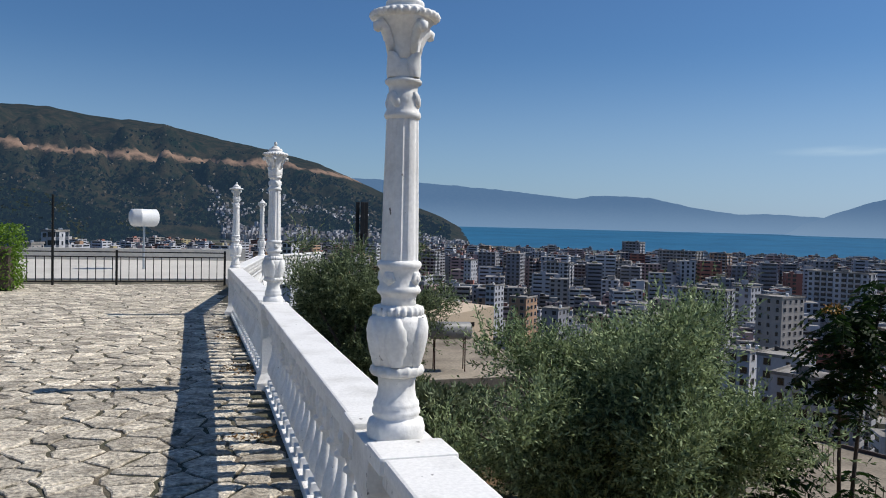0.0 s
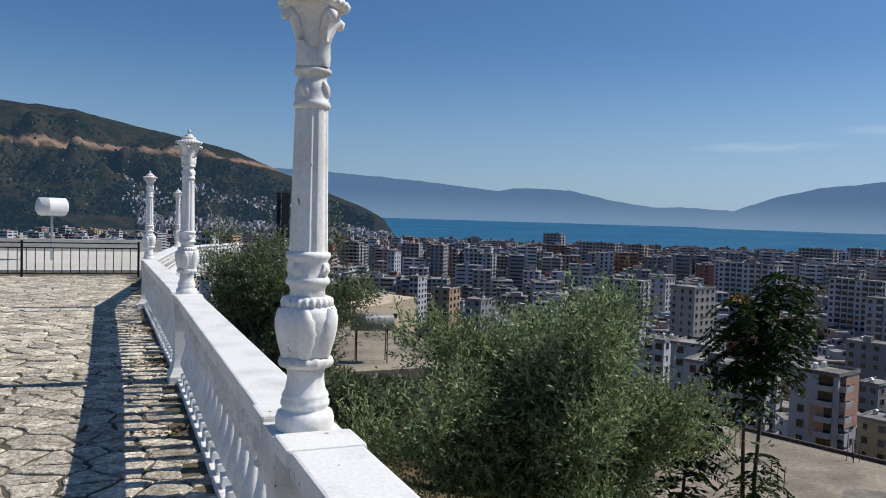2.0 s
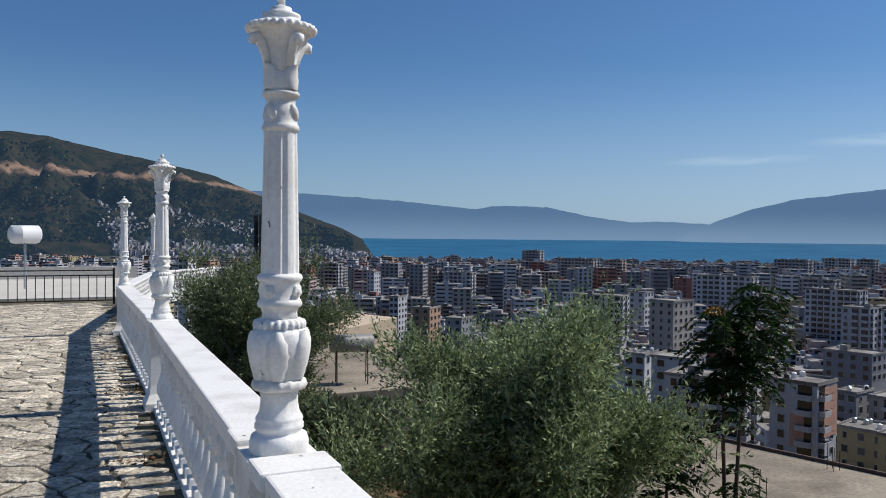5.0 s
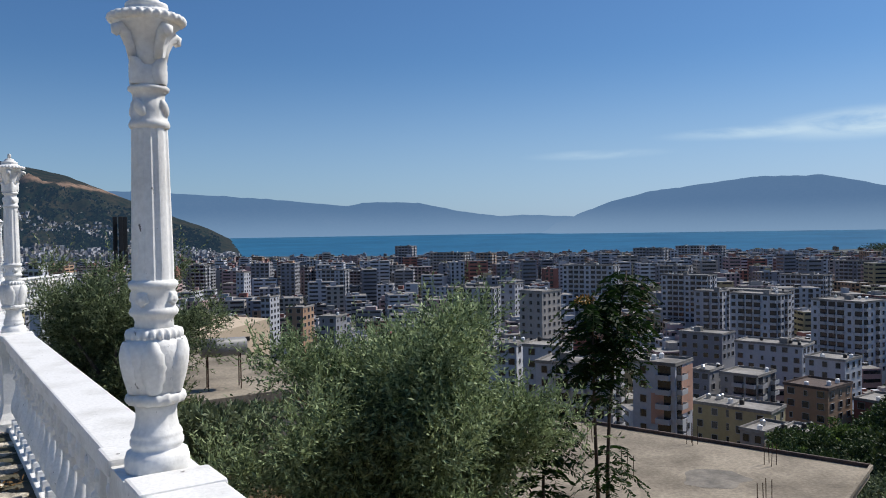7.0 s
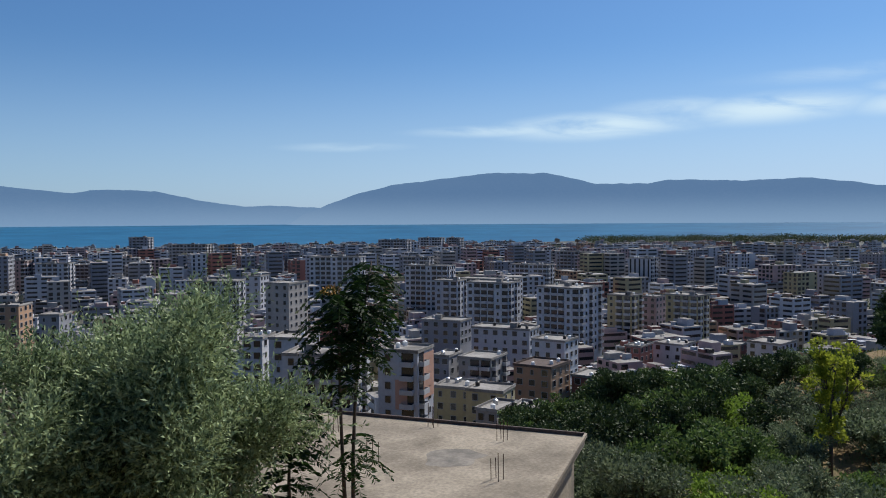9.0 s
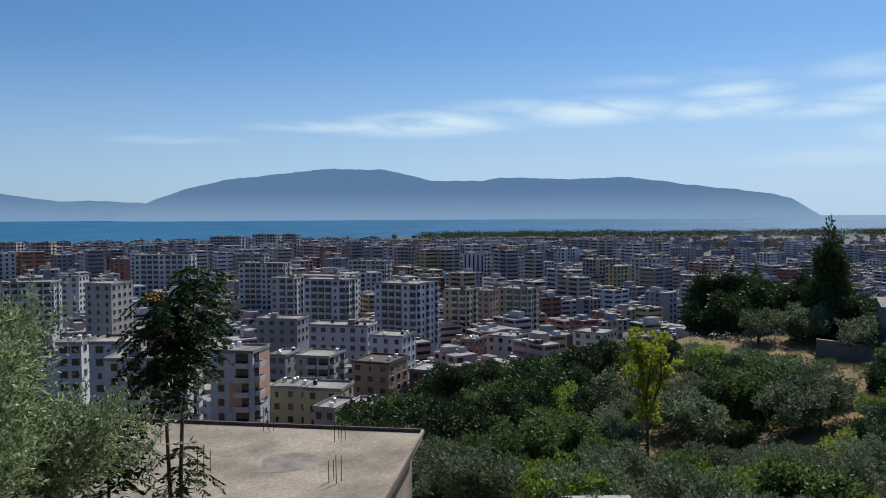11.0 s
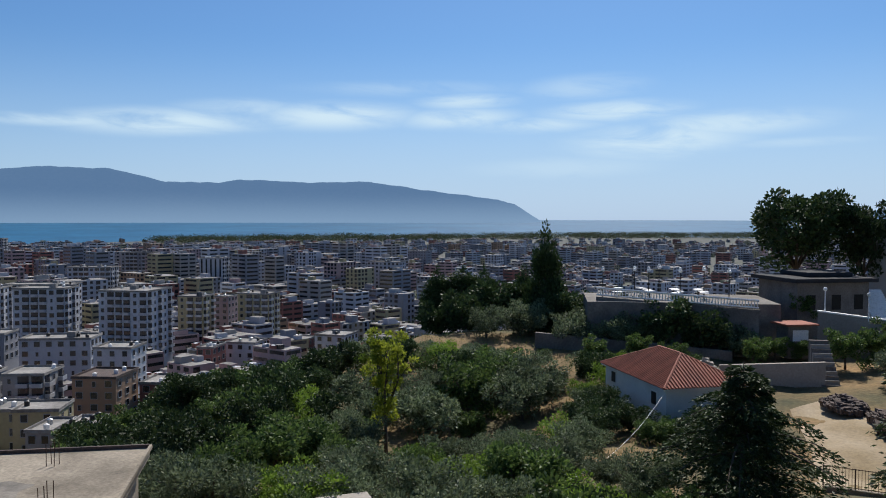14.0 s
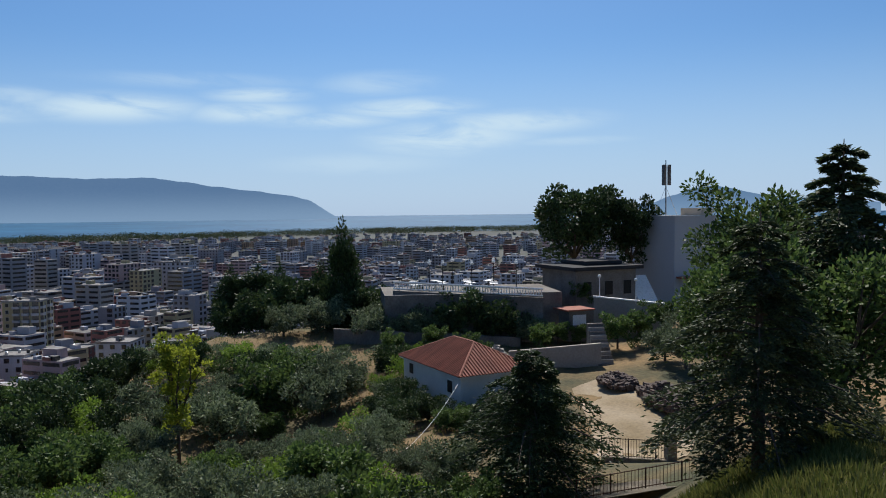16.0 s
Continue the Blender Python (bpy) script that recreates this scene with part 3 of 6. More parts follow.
def paving():
    rng = random.Random(21)
    gx, gy = 0.35, 0.22
    nx, ny = 62, 121
    pts = {(i, j): Vector((0.56 - (i + 0.5 * (j % 2) + rng.uniform(-0.48, 0.48)) * gx, -1.0 + (j + rng.uniform(-0.48, 0.48)) * gy)) for i in range(-2, nx) for j in range(ny)}
    verts, faces, single = [], [], []
    for (i, j), c in pts.items():
        if i < 0 or j < 3 or j > ny - 4 or i > nx - 4:
            continue
        others = [pts[i + a, j + b] for a in (-3, -2, -1, 0, 1, 2, 3) for b in (-3, -2, -1, 0, 1, 2, 3) if (a or b) and (i + a, j + b) in pts]
        poly = cell_polygon(c, others)
        if len(poly) < 3 or min(p.x for p in poly) > 0.62:
            continue
        m = sum(poly, Vector((0, 0))) / len(poly)
        gap = rng.uniform(0.008, 0.026)
        h = rng.uniform(-0.004, 0.006)
        # break each edge once so that the outline is uneven
        ring = []
        for k, p in enumerate(poly):
            q = poly[(k + 1) % len(poly)]
            ring.append(p)
            if (q - p).length > 0.16:
                e = (p + q) / 2
                ring.append(e + (m - e) * rng.uniform(-0.03, 0.10))
        lower = [p + (m - p).normalized() * min(gap, (m - p).length * 0.5) for p in ring]
        upper = [p + (m - p).normalized() * 0.012 for p in lower]
        n = len(ring)
        vs = [(p.x, min(p.y, 26.9), tz(p.y) - 0.05) for p in lower] + [(p.x, p.y, tz(p.y) + h - 0.007) for p in lower] + [(p.x, p.y, tz(p.y) + h) for p in upper]
        fs = [tuple(range(2 * n, 3 * n))]
        for k in range(n):
            k2 = (k + 1) % n
            fs += [(k, k2, n + k2, n + k), (n + k, n + k2, 2 * n + k2, 2 * n + k)]
        if len(single) < 295 and -2.4 < m.x and 3.4 < m.y < 9:
            single.append((vs, fs))
        else:
            o = len(verts)
            verts += vs
            faces += [tuple(o + q for q in f) for f in fs]
    tagged(raw("flagstones", verts, faces, STONE, floor), "pale flagstones farther off", kind="stuff")
    return single


PAVERS = paving()



def litter():
    """Dry leaves and small weeds caught in the joints and along the plinth."""
    rs = np.random.RandomState(19)
    P = []
    for x, y, sp, n in ((-0.55, 4.3, 0.16, 150), (-1.2, 4.9, 0.14, 110), (0.35, 4.6, 0.10, 70), (0.5, 6.4, 0.14, 60), (0.5, 9.6, 0.3, 120), (0.45, 12.5, 0.4, 120), (-1.9, 4.2, 0.2, 80)):
        q = rs.normal(size=(n, 2)) * sp
        P += [(min(x + a, 0.66), y + b * 0.7, tz(y + b * 0.7) + 0.004) for a, b in q]
    P = np.array(P)
    D = unit(rs.normal(size=P.shape) * np.array((1, 1, 0.25)) + np.array((0, 0, 0.12)))
    tagged(leaf_cards("leaf_litter", P, D, 0.05, 0.02, leaf_material("dead_leaves", (0.10, 0.055, 0.02), (0.26, 0.15, 0.06), 0.1), None, rs), "dry brown leaves scattered on the flagstones", "leaf litter", kind="stuff")


# ---- far end of the terrace ----


def iron_fence(a, b, za, zb, name="iron_fence", height=0.95, label="black iron fence at the end of the terrace", post_every=2.6, step=0.22):
    d = b - a
    f = thing(name, pose(a.x, a.y, za, 0, 0, 0), label, "fence")
    n = max(1, int(d.length / post_every))
    at = lambda u: Vector((d.x * u, d.y * u, (zb - za) * u))
    for k in range(n + 1):
        p = at(k / n)
        part("post", boxes((p.x - 0.03, p.x + 0.03, p.y - 0.03, p.y + 0.03, p.z - 0.05, p.z + height + 0.06)), IRON, f)
    for h in (0.10, height - 0.14, height):
        bm = bmesh.new()
        tube(bm, [at(0) + Vector((0, 0, h)), at(1) + Vector((0, 0, h))], 0.018, 5)
        part("rail", bm, IRON, f)
    m = int(d.length / step)
    me = None
    for k in range(1, m):
        if me is None:
            bm = bmesh.new()
            tube(bm, [(0, 0, 0.10), (0, 0, height - 0.14)], 0.016, 4)
            ob = part("bar", bm, IRON, f)
            me = ob.data
        else:
            ob = new("bar", me)
            ob.parent = f
        ob.location = at(k / m)
    return f


FA, FB = Vector((0.9, 24.3)), Vector((-17.0, 24.6))
iron_fence(FA, FB, tz(24.3), tz(24.6))
# tall thin post at the fence
bm = bmesh.new()
tube(bm, [(-3.75, 24.35, tz(24.4) - 0.03), (-3.75, 24.35, 2.15)], 0.035, 8)
tagged(mesh_object("post", bm, IRON), "tall thin black post beside the fence", "post")

# pale flat roof beyond the fence
bm = boxes((-26, 2.5, 29, 41, -4.0, -0.55))
box(bm, -26, 2.5, 40.7, 41, -0.55, 0.0)
tagged(mesh_object("flat_roof", bm, material("pale_roof", (0.58, 0.55, 0.50), 0.9, 0.15, 0.3, 6, 0.2)), "pale flat roof beyond the terrace fence", "roof", kind="structure")


def water_tank(x, y, z, length, radius, yaw, mat, label, legs=0.9):
    """A lying drum with domed ends on a steel stand."""
    t = thing("water_tank", pose(x, y, z, 0, 0, yaw), label, "water tank")
    bm = lathe([(0.05, -0.03), (radius * 0.7, -0.02), (radius, 0.05), (radius, length * 0.33), (radius * 1.012, length * 0.335), (radius * 1.012, length * 0.35), (radius, length * 0.355), (radius, length - 0.05), (radius * 0.7, length + 0.02), (0.05, length + 0.03)], 28)
    bm.transform(pose(-length / 2, 0, legs + radius, 0, 90, 0))
    part("drum", bm, mat, t, smooth=True)
    if legs > 1.5:
        bm = bmesh.new()
        tube(bm, [(0, 0, -0.05), (0, 0, legs + 0.05)], 0.05, 7)
        tube(bm, [(-length * 0.4, 0, legs), (length * 0.4, 0, legs)], 0.03, 5)
        part("stand", bm, METAL, t)
        return t
    for sx in (-0.35, 0.35):
        for sy in (-1, 1):
            bm = bmesh.new()
            tube(bm, [(sx * length, sy * radius * 0.9, -0.05), (sx * length, sy * radius * 0.7, legs + radius * 0.4)], 0.025, 5)
            part("leg", bm, RUST, t)
        bm = bmesh.new()
        tube(bm, [(sx * length, -radius * 0.8, legs), (sx * length, radius * 0.8, legs)], 0.025, 5)
        part("cross_bar", bm, RUST, t)
    return t


water_tank(-1.9, 34.0, -0.56, 1.05, 0.34, 20, material("white_tank", (0.72, 0.73, 0.74), 0.4, 0.1, 2, 20, 0.05), "white cylindrical water tank on a thin stand", 1.75)
water_tank(9.95, 30.3, -4.3, 1.75, 0.36, -12, material("grey_tank", (0.22, 0.22, 0.22), 0.5, 0.2, 2, 20, 0.05), "grey steel water tank lying on a rusty stand", 1.2)

yd = thing("concrete_terrace", pose(0, 0, 0), "bare concrete terrace below the cream building", "terrace")
part("slab", boxes((6.5, 14.2, 28.6, 41.5, -4.72, -4.36), bevel=0.02), CONCRETE, yd)
part("wall", boxes((6.7, 14.0, 28.9, 41.3, -14.0, -4.72)), CREAM, yd)

# ---- vegetation ----
# leaf greens, spread dark to bright to imitate highlights and deep crown shade
OLIVE_LEAF = leaf_material("olive_leaves", (0.036, 0.060, 0.022), (0.36, 0.44, 0.23), 0.28)
DARK_LEAF = leaf_material("dark_leaves", (0.018, 0.036, 0.012), (0.072, 0.110, 0.038), 0.18)
MID_LEAF = leaf_material("green_leaves", (0.028, 0.060, 0.016), (0.135, 0.20, 0.055), 0.35)
GREY_LEAF = leaf_material("grey_green_leaves", (0.050, 0.072, 0.036), (0.21, 0.26, 0.145), 0.3)
YELLOW_LEAF = leaf_material("yellow_green_leaves", (0.18, 0.22, 0.022), (0.36, 0.40, 0.05), 0.5)
LIME_LEAF = leaf_material("light_green_leaves", (0.10, 0.17, 0.02), (0.18, 0.27, 0.045), 0.45)
CONIFER_LEAF = leaf_material("conifer_needles", (0.026, 0.040, 0.018), (0.085, 0.112, 0.046), 0.25)
TAIL_LEAF = leaf_material("feather_leaves", (0.010, 0.030, 0.006), (0.030, 0.065, 0.012), 0.45)
DRY_GRASS = leaf_material("dry_grass", (0.22, 0.15, 0.05), (0.36, 0.27, 0.11), 0.3)
GRASS = leaf_material("weeds", (0.07, 0.10, 0.02), (0.20, 0.20, 0.06), 0.35)


def unit(a):
    return a / np.maximum(np.linalg.norm(a, axis=1, keepdims=True), 1e-9)


def leaf_cards(name, pos, dirs, length, width, mat, parent, rs):
    """One pointed blade for each position, bent a little along its middle."""
    n = len(pos)
    side = unit(np.cross(dirs, unit(rs.normal(size=(n, 3)))))
    up = np.cross(side, dirs)
    L = (length * rs.uniform(0.7, 1.25, n))[:, None]
    w = (width * rs.uniform(0.75, 1.2, n))[:, None] / 2
    mid = pos + dirs * L * 0.5 + up * L * 0.06
    v = np.empty((n, 4, 3))
    v[:, 0], v[:, 1], v[:, 2], v[:, 3] = pos, mid + side * w, pos + dirs * L, mid - side * w
    f = np.arange(n * 4).reshape(n, 4)
    me = bpy.data.meshes.new(name)
    me.vertices.add(n * 4)
    me.vertices.foreach_set("co", v.astype(np.float32).ravel())
    me.loops.add(n * 4)
    me.loops.foreach_set("vertex_index", f.ravel().astype(np.int32))
    me.polygons.add(n)
    me.polygons.foreach_set("loop_start", (np.arange(n) * 4).astype(np.int32))
    me.materials.append(mat)
    me.update(calc_edges=True)
    ob = new(name, me)
    if parent is not None:
        ob.parent = parent
    return ob


litter()


def clump_points(clumps, n, rs, shell=0.4):
    c = np.array(clumps)
    wgt = (c[:, 3] * c[:, 4] * c[:, 5]) ** 0.7
    k = rs.choice(len(c), n, p=wgt / wgt.sum())
    d = unit(rs.normal(size=(n, 3)))
    r = rs.uniform(0, 1, n)[:, None] ** shell
    return c[k, :3] + d * r * c[k, 3:], d


def limbs(rs, height, spread, fork, n, base_r, lean=(0, 0), wiggle=0.12):
    """A trunk that forks into n limbs, each with two branches; returns the mesh and the branch ends."""
    bm = bmesh.new()
    ends = []
    top = Vector((lean[0], lean[1], fork))
    tube(bm, [(0, 0, -0.6), (lean[0] * 0.3, lean[1] * 0.3, fork * 0.4), top], [base_r * 1.25, base_r, base_r * 0.8], 9)
    for k in range(n):
        a = 2 * math.pi * (k + rs.uniform(-0.3, 0.3)) / n
        reach = spread * rs.uniform(0.55, 0.9)
        end = Vector((math.cos(a) * reach, math.sin(a) * reach, height * rs.uniform(0.62, 0.92)))
        mid = top.lerp(end, 0.5) + Vector(rs.normal(size=3)) * wiggle * height * 0.3
        tube(bm, [top - Vector((0, 0, 0.1)), mid, end], [base_r * 0.55, base_r * 0.38, base_r * 0.12], 6)
        ends += [mid, end]
        for j in range(2):
            e2 = end.lerp(mid, 0.3) + Vector(rs.normal(size=3)) * spread * 0.3
            tube(bm, [mid, mid.lerp(e2, 0.5) + Vector((0, 0, 0.1)), e2], [base_r * 0.3, base_r * 0.2, base_r * 0.07], 5)
            ends.append(e2)
    return bm, ends


def broad_tree(name, label, category, m, seed, height, spread, leaves, leaf_len, leaf_wid, mat, fork=0.3, n_limbs=6, base_r=0.12, clump=0.32, up=0.3, group="", extra=6, low=0.25, shell=0.4):
    rs = np.random.RandomState(seed)
    t = thing(name, m, label, category, group)
    bm, ends = limbs(rs, height, spread, height * fork, n_limbs, base_r)
    part("trunk", bm, BARK, t, smooth=True)
    cl = []
    for e in ends:
        s = spread * clump * rs.uniform(0.7, 1.25)
        cl.append((e.x, e.y, e.z, s, s, s * rs.uniform(0.65, 0.9)))
    for _ in range(extra):
        a, q = rs.uniform(0, 6.28), spread * rs.uniform(0.2, 0.85)
        s = spread * clump * rs.uniform(0.6, 1.1)
        cl.append((q * math.cos(a), q * math.sin(a), height * rs.uniform(low, 0.85), s, s, s * 0.8))
    pos, d = clump_points(cl, leaves, rs, shell)
    d = unit(d + rs.normal(size=d.shape) * 0.6 + np.array((0, 0, up)))
    leaf_cards("crown", pos, d, leaf_len, leaf_wid, mat, t, rs)
    return t


def olive_tree(m, seed, height, spread, sprays, label, group="olive trees below the terrace"):
    """Fine twigs set with narrow grey-green leaves, standing out at the crown's edge."""
    rs = np.random.RandomState(seed)
    t = thing("olive_tree", m, label, "olive tree", group)
    bm, ends = limbs(rs, height * 0.72, spread * 0.62, height * 0.26, 7, 0.11)
    part("trunk", bm, BARK, t, smooth=True)
    cl = []
    # boughs: each a fan of clumps that leaves gaps to the next
    for _ in range(36):
        v = unit(rs.normal(size=(1, 3)))[0]
        q = rs.uniform(0.5, 1.02)
        tip = Vector((v[0] * q * spread, v[1] * q * spread, height * (0.53 + 0.40 * v[2] * q + rs.uniform(-0.04, 0.06))))
        for j in range(4):
            u = 0.45 + 0.55 * j / 3
            s = spread * rs.uniform(0.10, 0.22) * (1.25 - 0.5 * u)
            c = Vector((0, 0, height * 0.48)).lerp(tip, u) + Vector(rs.normal(size=3)) * 0.05 * spread
            cl.append((c.x, c.y, c.z, s, s, s * 0.9))
    pos, d = clump_points(cl, sprays, rs, 0.45)
    d = unit(d * 0.8 + rs.normal(size=d.shape) * 0.45 + np.array((0, 0, 0.6)))
    per = 15
    ln = rs.uniform(0.14, 0.40, sprays)
    tips = (rs.uniform(0, 1, sprays) < 0.13) & (pos[:, 2] > height * 0.55)
    ln = np.where(tips, ln + 0.30, ln)
    u = np.linspace(0.1, 1.0, per)
    P = pos[:, None, :] + d[:, None, :] * (ln[:, None] * u[None, :])[:, :, None]
    D = np.repeat(d[:, None, :], per, 1) + rs.normal(size=(sprays, per, 3)) * 0.62
    leaf_cards("crown", P.reshape(-1, 3), unit(D.reshape(-1, 3)), 0.066, 0.020, OLIVE_LEAF, t, rs)
    return t


olive_tree(pose(4.52, 7.80, -2.75), 3, 4.0, 2.1, 14000, "grey-green olive tree growing below the balustrade")
olive_tree(pose(2.75, 13.7, -2.9), 8, 4.7, 1.6, 9000, "darker olive tree behind the lamp column")
olive_tree(pose(5.9, 10.6, -3.4), 12, 3.6, 1.35, 4500, "young olive tree beside the larger one")


def feather_tree(m, seed, stems, label):
    """Thin stems with whorls of long compound leaves: a midrib with paired drooping leaflets."""
    rs = np.random.RandomState(seed)
    t = thing("tree_of_heaven", m, label, "tree")
    bm = bmesh.new()
    P, D = [], []
    ribs = bmesh.new()
    for (x, y, h, lean, whorls) in stems:
        pts = [Vector((x + lean * u * u * 0.6, y + 0.1 * math.sin(3 * u), -0.8 + (h + 0.8) * u)) for u in np.linspace(0, 1, 7)]
        tube(bm, pts, [0.045 - 0.03 * u for u in np.linspace(0, 1, 7)], 7)
        for (zc, n, length) in whorls:
            u = (zc + 0.8) / (h + 0.8)
            c = Vector((x + lean * u * u * 0.6, y + 0.1 * math.sin(3 * u), zc))
            for k in range(n):
                a = 2.4 * k + rs.uniform(-0.3, 0.3)
                out = Vector((math.cos(a), math.sin(a), 0))
                s = c + Vector((0, 0, rs.uniform(-0.25, 0.2)))
                L = length * rs.uniform(0.75, 1.15)
                lift = rs.uniform(0.15, 0.5)
                curve = [s + out * L * q + Vector((0, 0, L * (lift * q - 0.75 * q * q))) for q in np.linspace(0, 1, 6)]
                tube(ribs, curve, 0.004, 3)
                for q in np.linspace(0.18, 1.0, 11):
                    p = s + out * L * q + Vector((0, 0, L * (lift * q - 0.75 * q * q)))
                    side = out.cross(Vector((0, 0, 1)))
                    for sg in (-1, 1):
                        P.append(p)
                        D.append((side * sg * 0.9 + out * 0.35 + Vector((0, 0, -0.35 + rs.uniform(-0.2, 0.2)))).normalized())
    part("trunk", bm, BARK, t, smooth=True)
    part("leaf_ribs", ribs, TAIL_LEAF, t)
    leaf_cards("leaves", np.array([tuple(p) for p in P]), np.array([tuple(p) for p in D]), 0.145, 0.05, TAIL_LEAF, t, rs)
    # seed heads, orange-brown
    seed = material("seed_orange", (0.38, 0.20, 0.03), 0.8, 0.3, 5, 40, 0)
    for c in ((stems[0][0] - 0.35, stems[0][1], 3.98, 0.16, 0.16, 0.07), (stems[2][0] - 0.1, stems[2][1], 2.03, 0.10, 0.10, 0.05)):
        pos, d = clump_points([c], 90, rs)
        tagged(leaf_cards("seed_head", pos, d, 0.05, 0.03, seed, t, rs), "orange-brown seed head", kind="stuff")
    return t


feather_tree(pose(9.95, 9.95, -3.55), 4, [
    (0.02, 0.0, 4.0, -0.25, [(3.85, 16, 0.62), (3.55, 18, 0.72), (3.25, 18, 0.75), (2.95, 16, 0.68), (2.65, 12, 0.6), (2.35, 7, 0.5)]),
    (0.10, -0.1, 4.45, 0.85, [(4.3, 14, 0.55), (4.0, 18, 0.66), (3.7, 18, 0.72), (3.4, 16, 0.70), (3.05, 15, 0.66), (2.75, 10, 0.58), (1.2, 9, 0.65), (0.75, 8, 0.65)]),
    (-0.95, 0.35, 2.1, 0.1, [(1.95, 18, 0.60), (1.6, 17, 0.66), (1.2, 15, 0.64), (0.75, 12, 0.62), (0.3, 9, 0.6), (-0.1, 8, 0.6)])], "young tree of heaven with feathery dark leaves")


def cypress(m, seed, height, radius, leaves, label, group="cypresses on the slope"):
    rs = np.random.RandomState(seed)
    t = thing("cypress", m, label, "cypress", group)
    bm = bmesh.new()
    tube(bm, [(0, 0, -0.6), (0, 0, height * 0.5), (0, 0, height * 0.95)], [0.22, 0.12, 0.02], 7)
    part("trunk", bm, BARK, t, smooth=True)
    cl = []
    for k in range(60):
        u = rs.uniform(0.04, 1.0)
        r = radius * min(1, (1 - u) * 1.5 + 0.07) * min(1, 0.55 + u * 3)
        a = rs.uniform(0, 6.28)
        s = max(0.15, r * rs.uniform(0.35, 0.62))
        cl.append((r * 0.62 * math.cos(a), r * 0.62 * math.sin(a), height * u, s, s, s * 2.0))
    pos, d = clump_points(cl, leaves, rs)
    d = unit(d * 0.6 + rs.normal(size=d.shape) * 0.3 + np.array((0, 0, 0.9)))
    leaf_cards("crown", pos, d, height * 0.035, height * 0.016, DARK_LEAF, t, rs)
    return t


def cedar(m, seed, height, radius, label, branches=46, mat=None, leaf=0.16, per=260, low=0.17):
    """A dark conifer: straight trunk, long drooping branches hung with needle sprays."""
    rs = np.random.RandomState(seed)
    t = thing("conifer", m, label, "conifer tree", "conifers beside the slope")
    bm = bmesh.new()
    tube(bm, [(0, 0, -0.8), (0.05, 0, height * 0.5), (0, 0, height)], [radius * 0.075, radius * 0.05, 0.02], 9)
    part("trunk", bm, BARK, t, smooth=True)
    P, D = [], []
    for k in range(branches):
        u = low + (0.98 - low) * (k + rs.uniform(0, 0.8)) / branches
        L = radius * min(1.0, 2.1 * (1 - u) + 0.12) * rs.uniform(0.5, 1.18)
        a = 2.4 * k + rs.uniform(-0.4, 0.4)
        out = np.array((math.cos(a), math.sin(a), 0))
        pts = [np.array((0, 0, height * u)) + out * L * q + np.array((0, 0, L * (0.22 * q - 0.42 * q * q))) for q in np.linspace(0, 1, 5)]
        b2 = bmesh.new()
        tube(b2, [tuple(p) for p in pts], [0.05 * L / 3 * (1 - q) + 0.008 for q in np.linspace(0, 1, 5)], 5)
        part("branch", b2, BARK, t)
        q = rs.uniform(0.12, 1.0, per) ** 0.75
        side = np.cross(out, (0, 0, 1))
        base = np.array((0, 0, height * u)) + out * (L * q)[:, None] + np.array((0, 0, 1)) * (L * (0.22 * q - 0.42 * q * q))[:, None]
        w = L * 0.30 * (1.1 - 0.6 * q)
        base = base + side * (rs.normal(size=per) * w * 0.6)[:, None] + np.array((0, 0, 1)) * (-np.abs(rs.normal(size=per)) * 0.14 * L * 0.5)[:, None]
        P.append(base)
        D.append(out * 0.8 + side * rs.normal(size=(per, 1)) * 0.8 + np.array((0, 0, -0.25)) + rs.normal(size=(per, 3)) * 0.25)
    leaf_cards("needles", np.concatenate(P), unit(np.concatenate(D)), leaf, leaf * 0.32, mat or CONIFER_LEAF, t, rs)
    return t

# ---- city ----
rng = random.Random(5)
# plaster colours, pushed bluer and darker to carry distance haze and shade
TINTS = [(0.52, 0.53, 0.57), (0.36, 0.335, 0.315), (0.42, 0.43, 0.47), (0.40, 0.25, 0.16), (0.44, 0.31, 0.30), (0.25, 0.255, 0.285), (0.40, 0.34, 0.20), (0.30, 0.125, 0.10)]
WALLS = [material("plaster_%s" % n, c, 0.85, 0.15, 0.08, 1.5, 0.1) for n, c in zip(("white", "sand", "pale", "ochre", "pink", "grey", "yellow", "brick"), TINTS)]
# dark window panes, and the painted shade inside balcony recesses
GLASS_RECESS = material("window_recess_dark", (0.020, 0.023, 0.028), 0.2, 0.3, 0.3, 2, 0.0, spec=0.6)
ROOF = material("flat_roof", (0.34, 0.32, 0.30), 0.95, 0.4, 0.12, 1.5, 0.2, second=(0.15, 0.14, 0.13))



# ---- nearer blocks of flats ----
NAMES = ("white", "sand-coloured", "pale grey", "ochre", "pink", "grey", "yellow", "brick-red")
ORANGE = material("orange_panel", (0.50, 0.29, 0.215), 0.85, 0.15, 0.3, 4, 0.1)
SLAB_WHITE = material("balcony_white", (0.43, 0.43, 0.45), 0.85, 0.15, 0.3, 3, 0.1)
BLINDS = material("window_frame", (0.33, 0.33, 0.34), 0.7, 0.2, 0.3, 3, 0.0)
PLACED = []


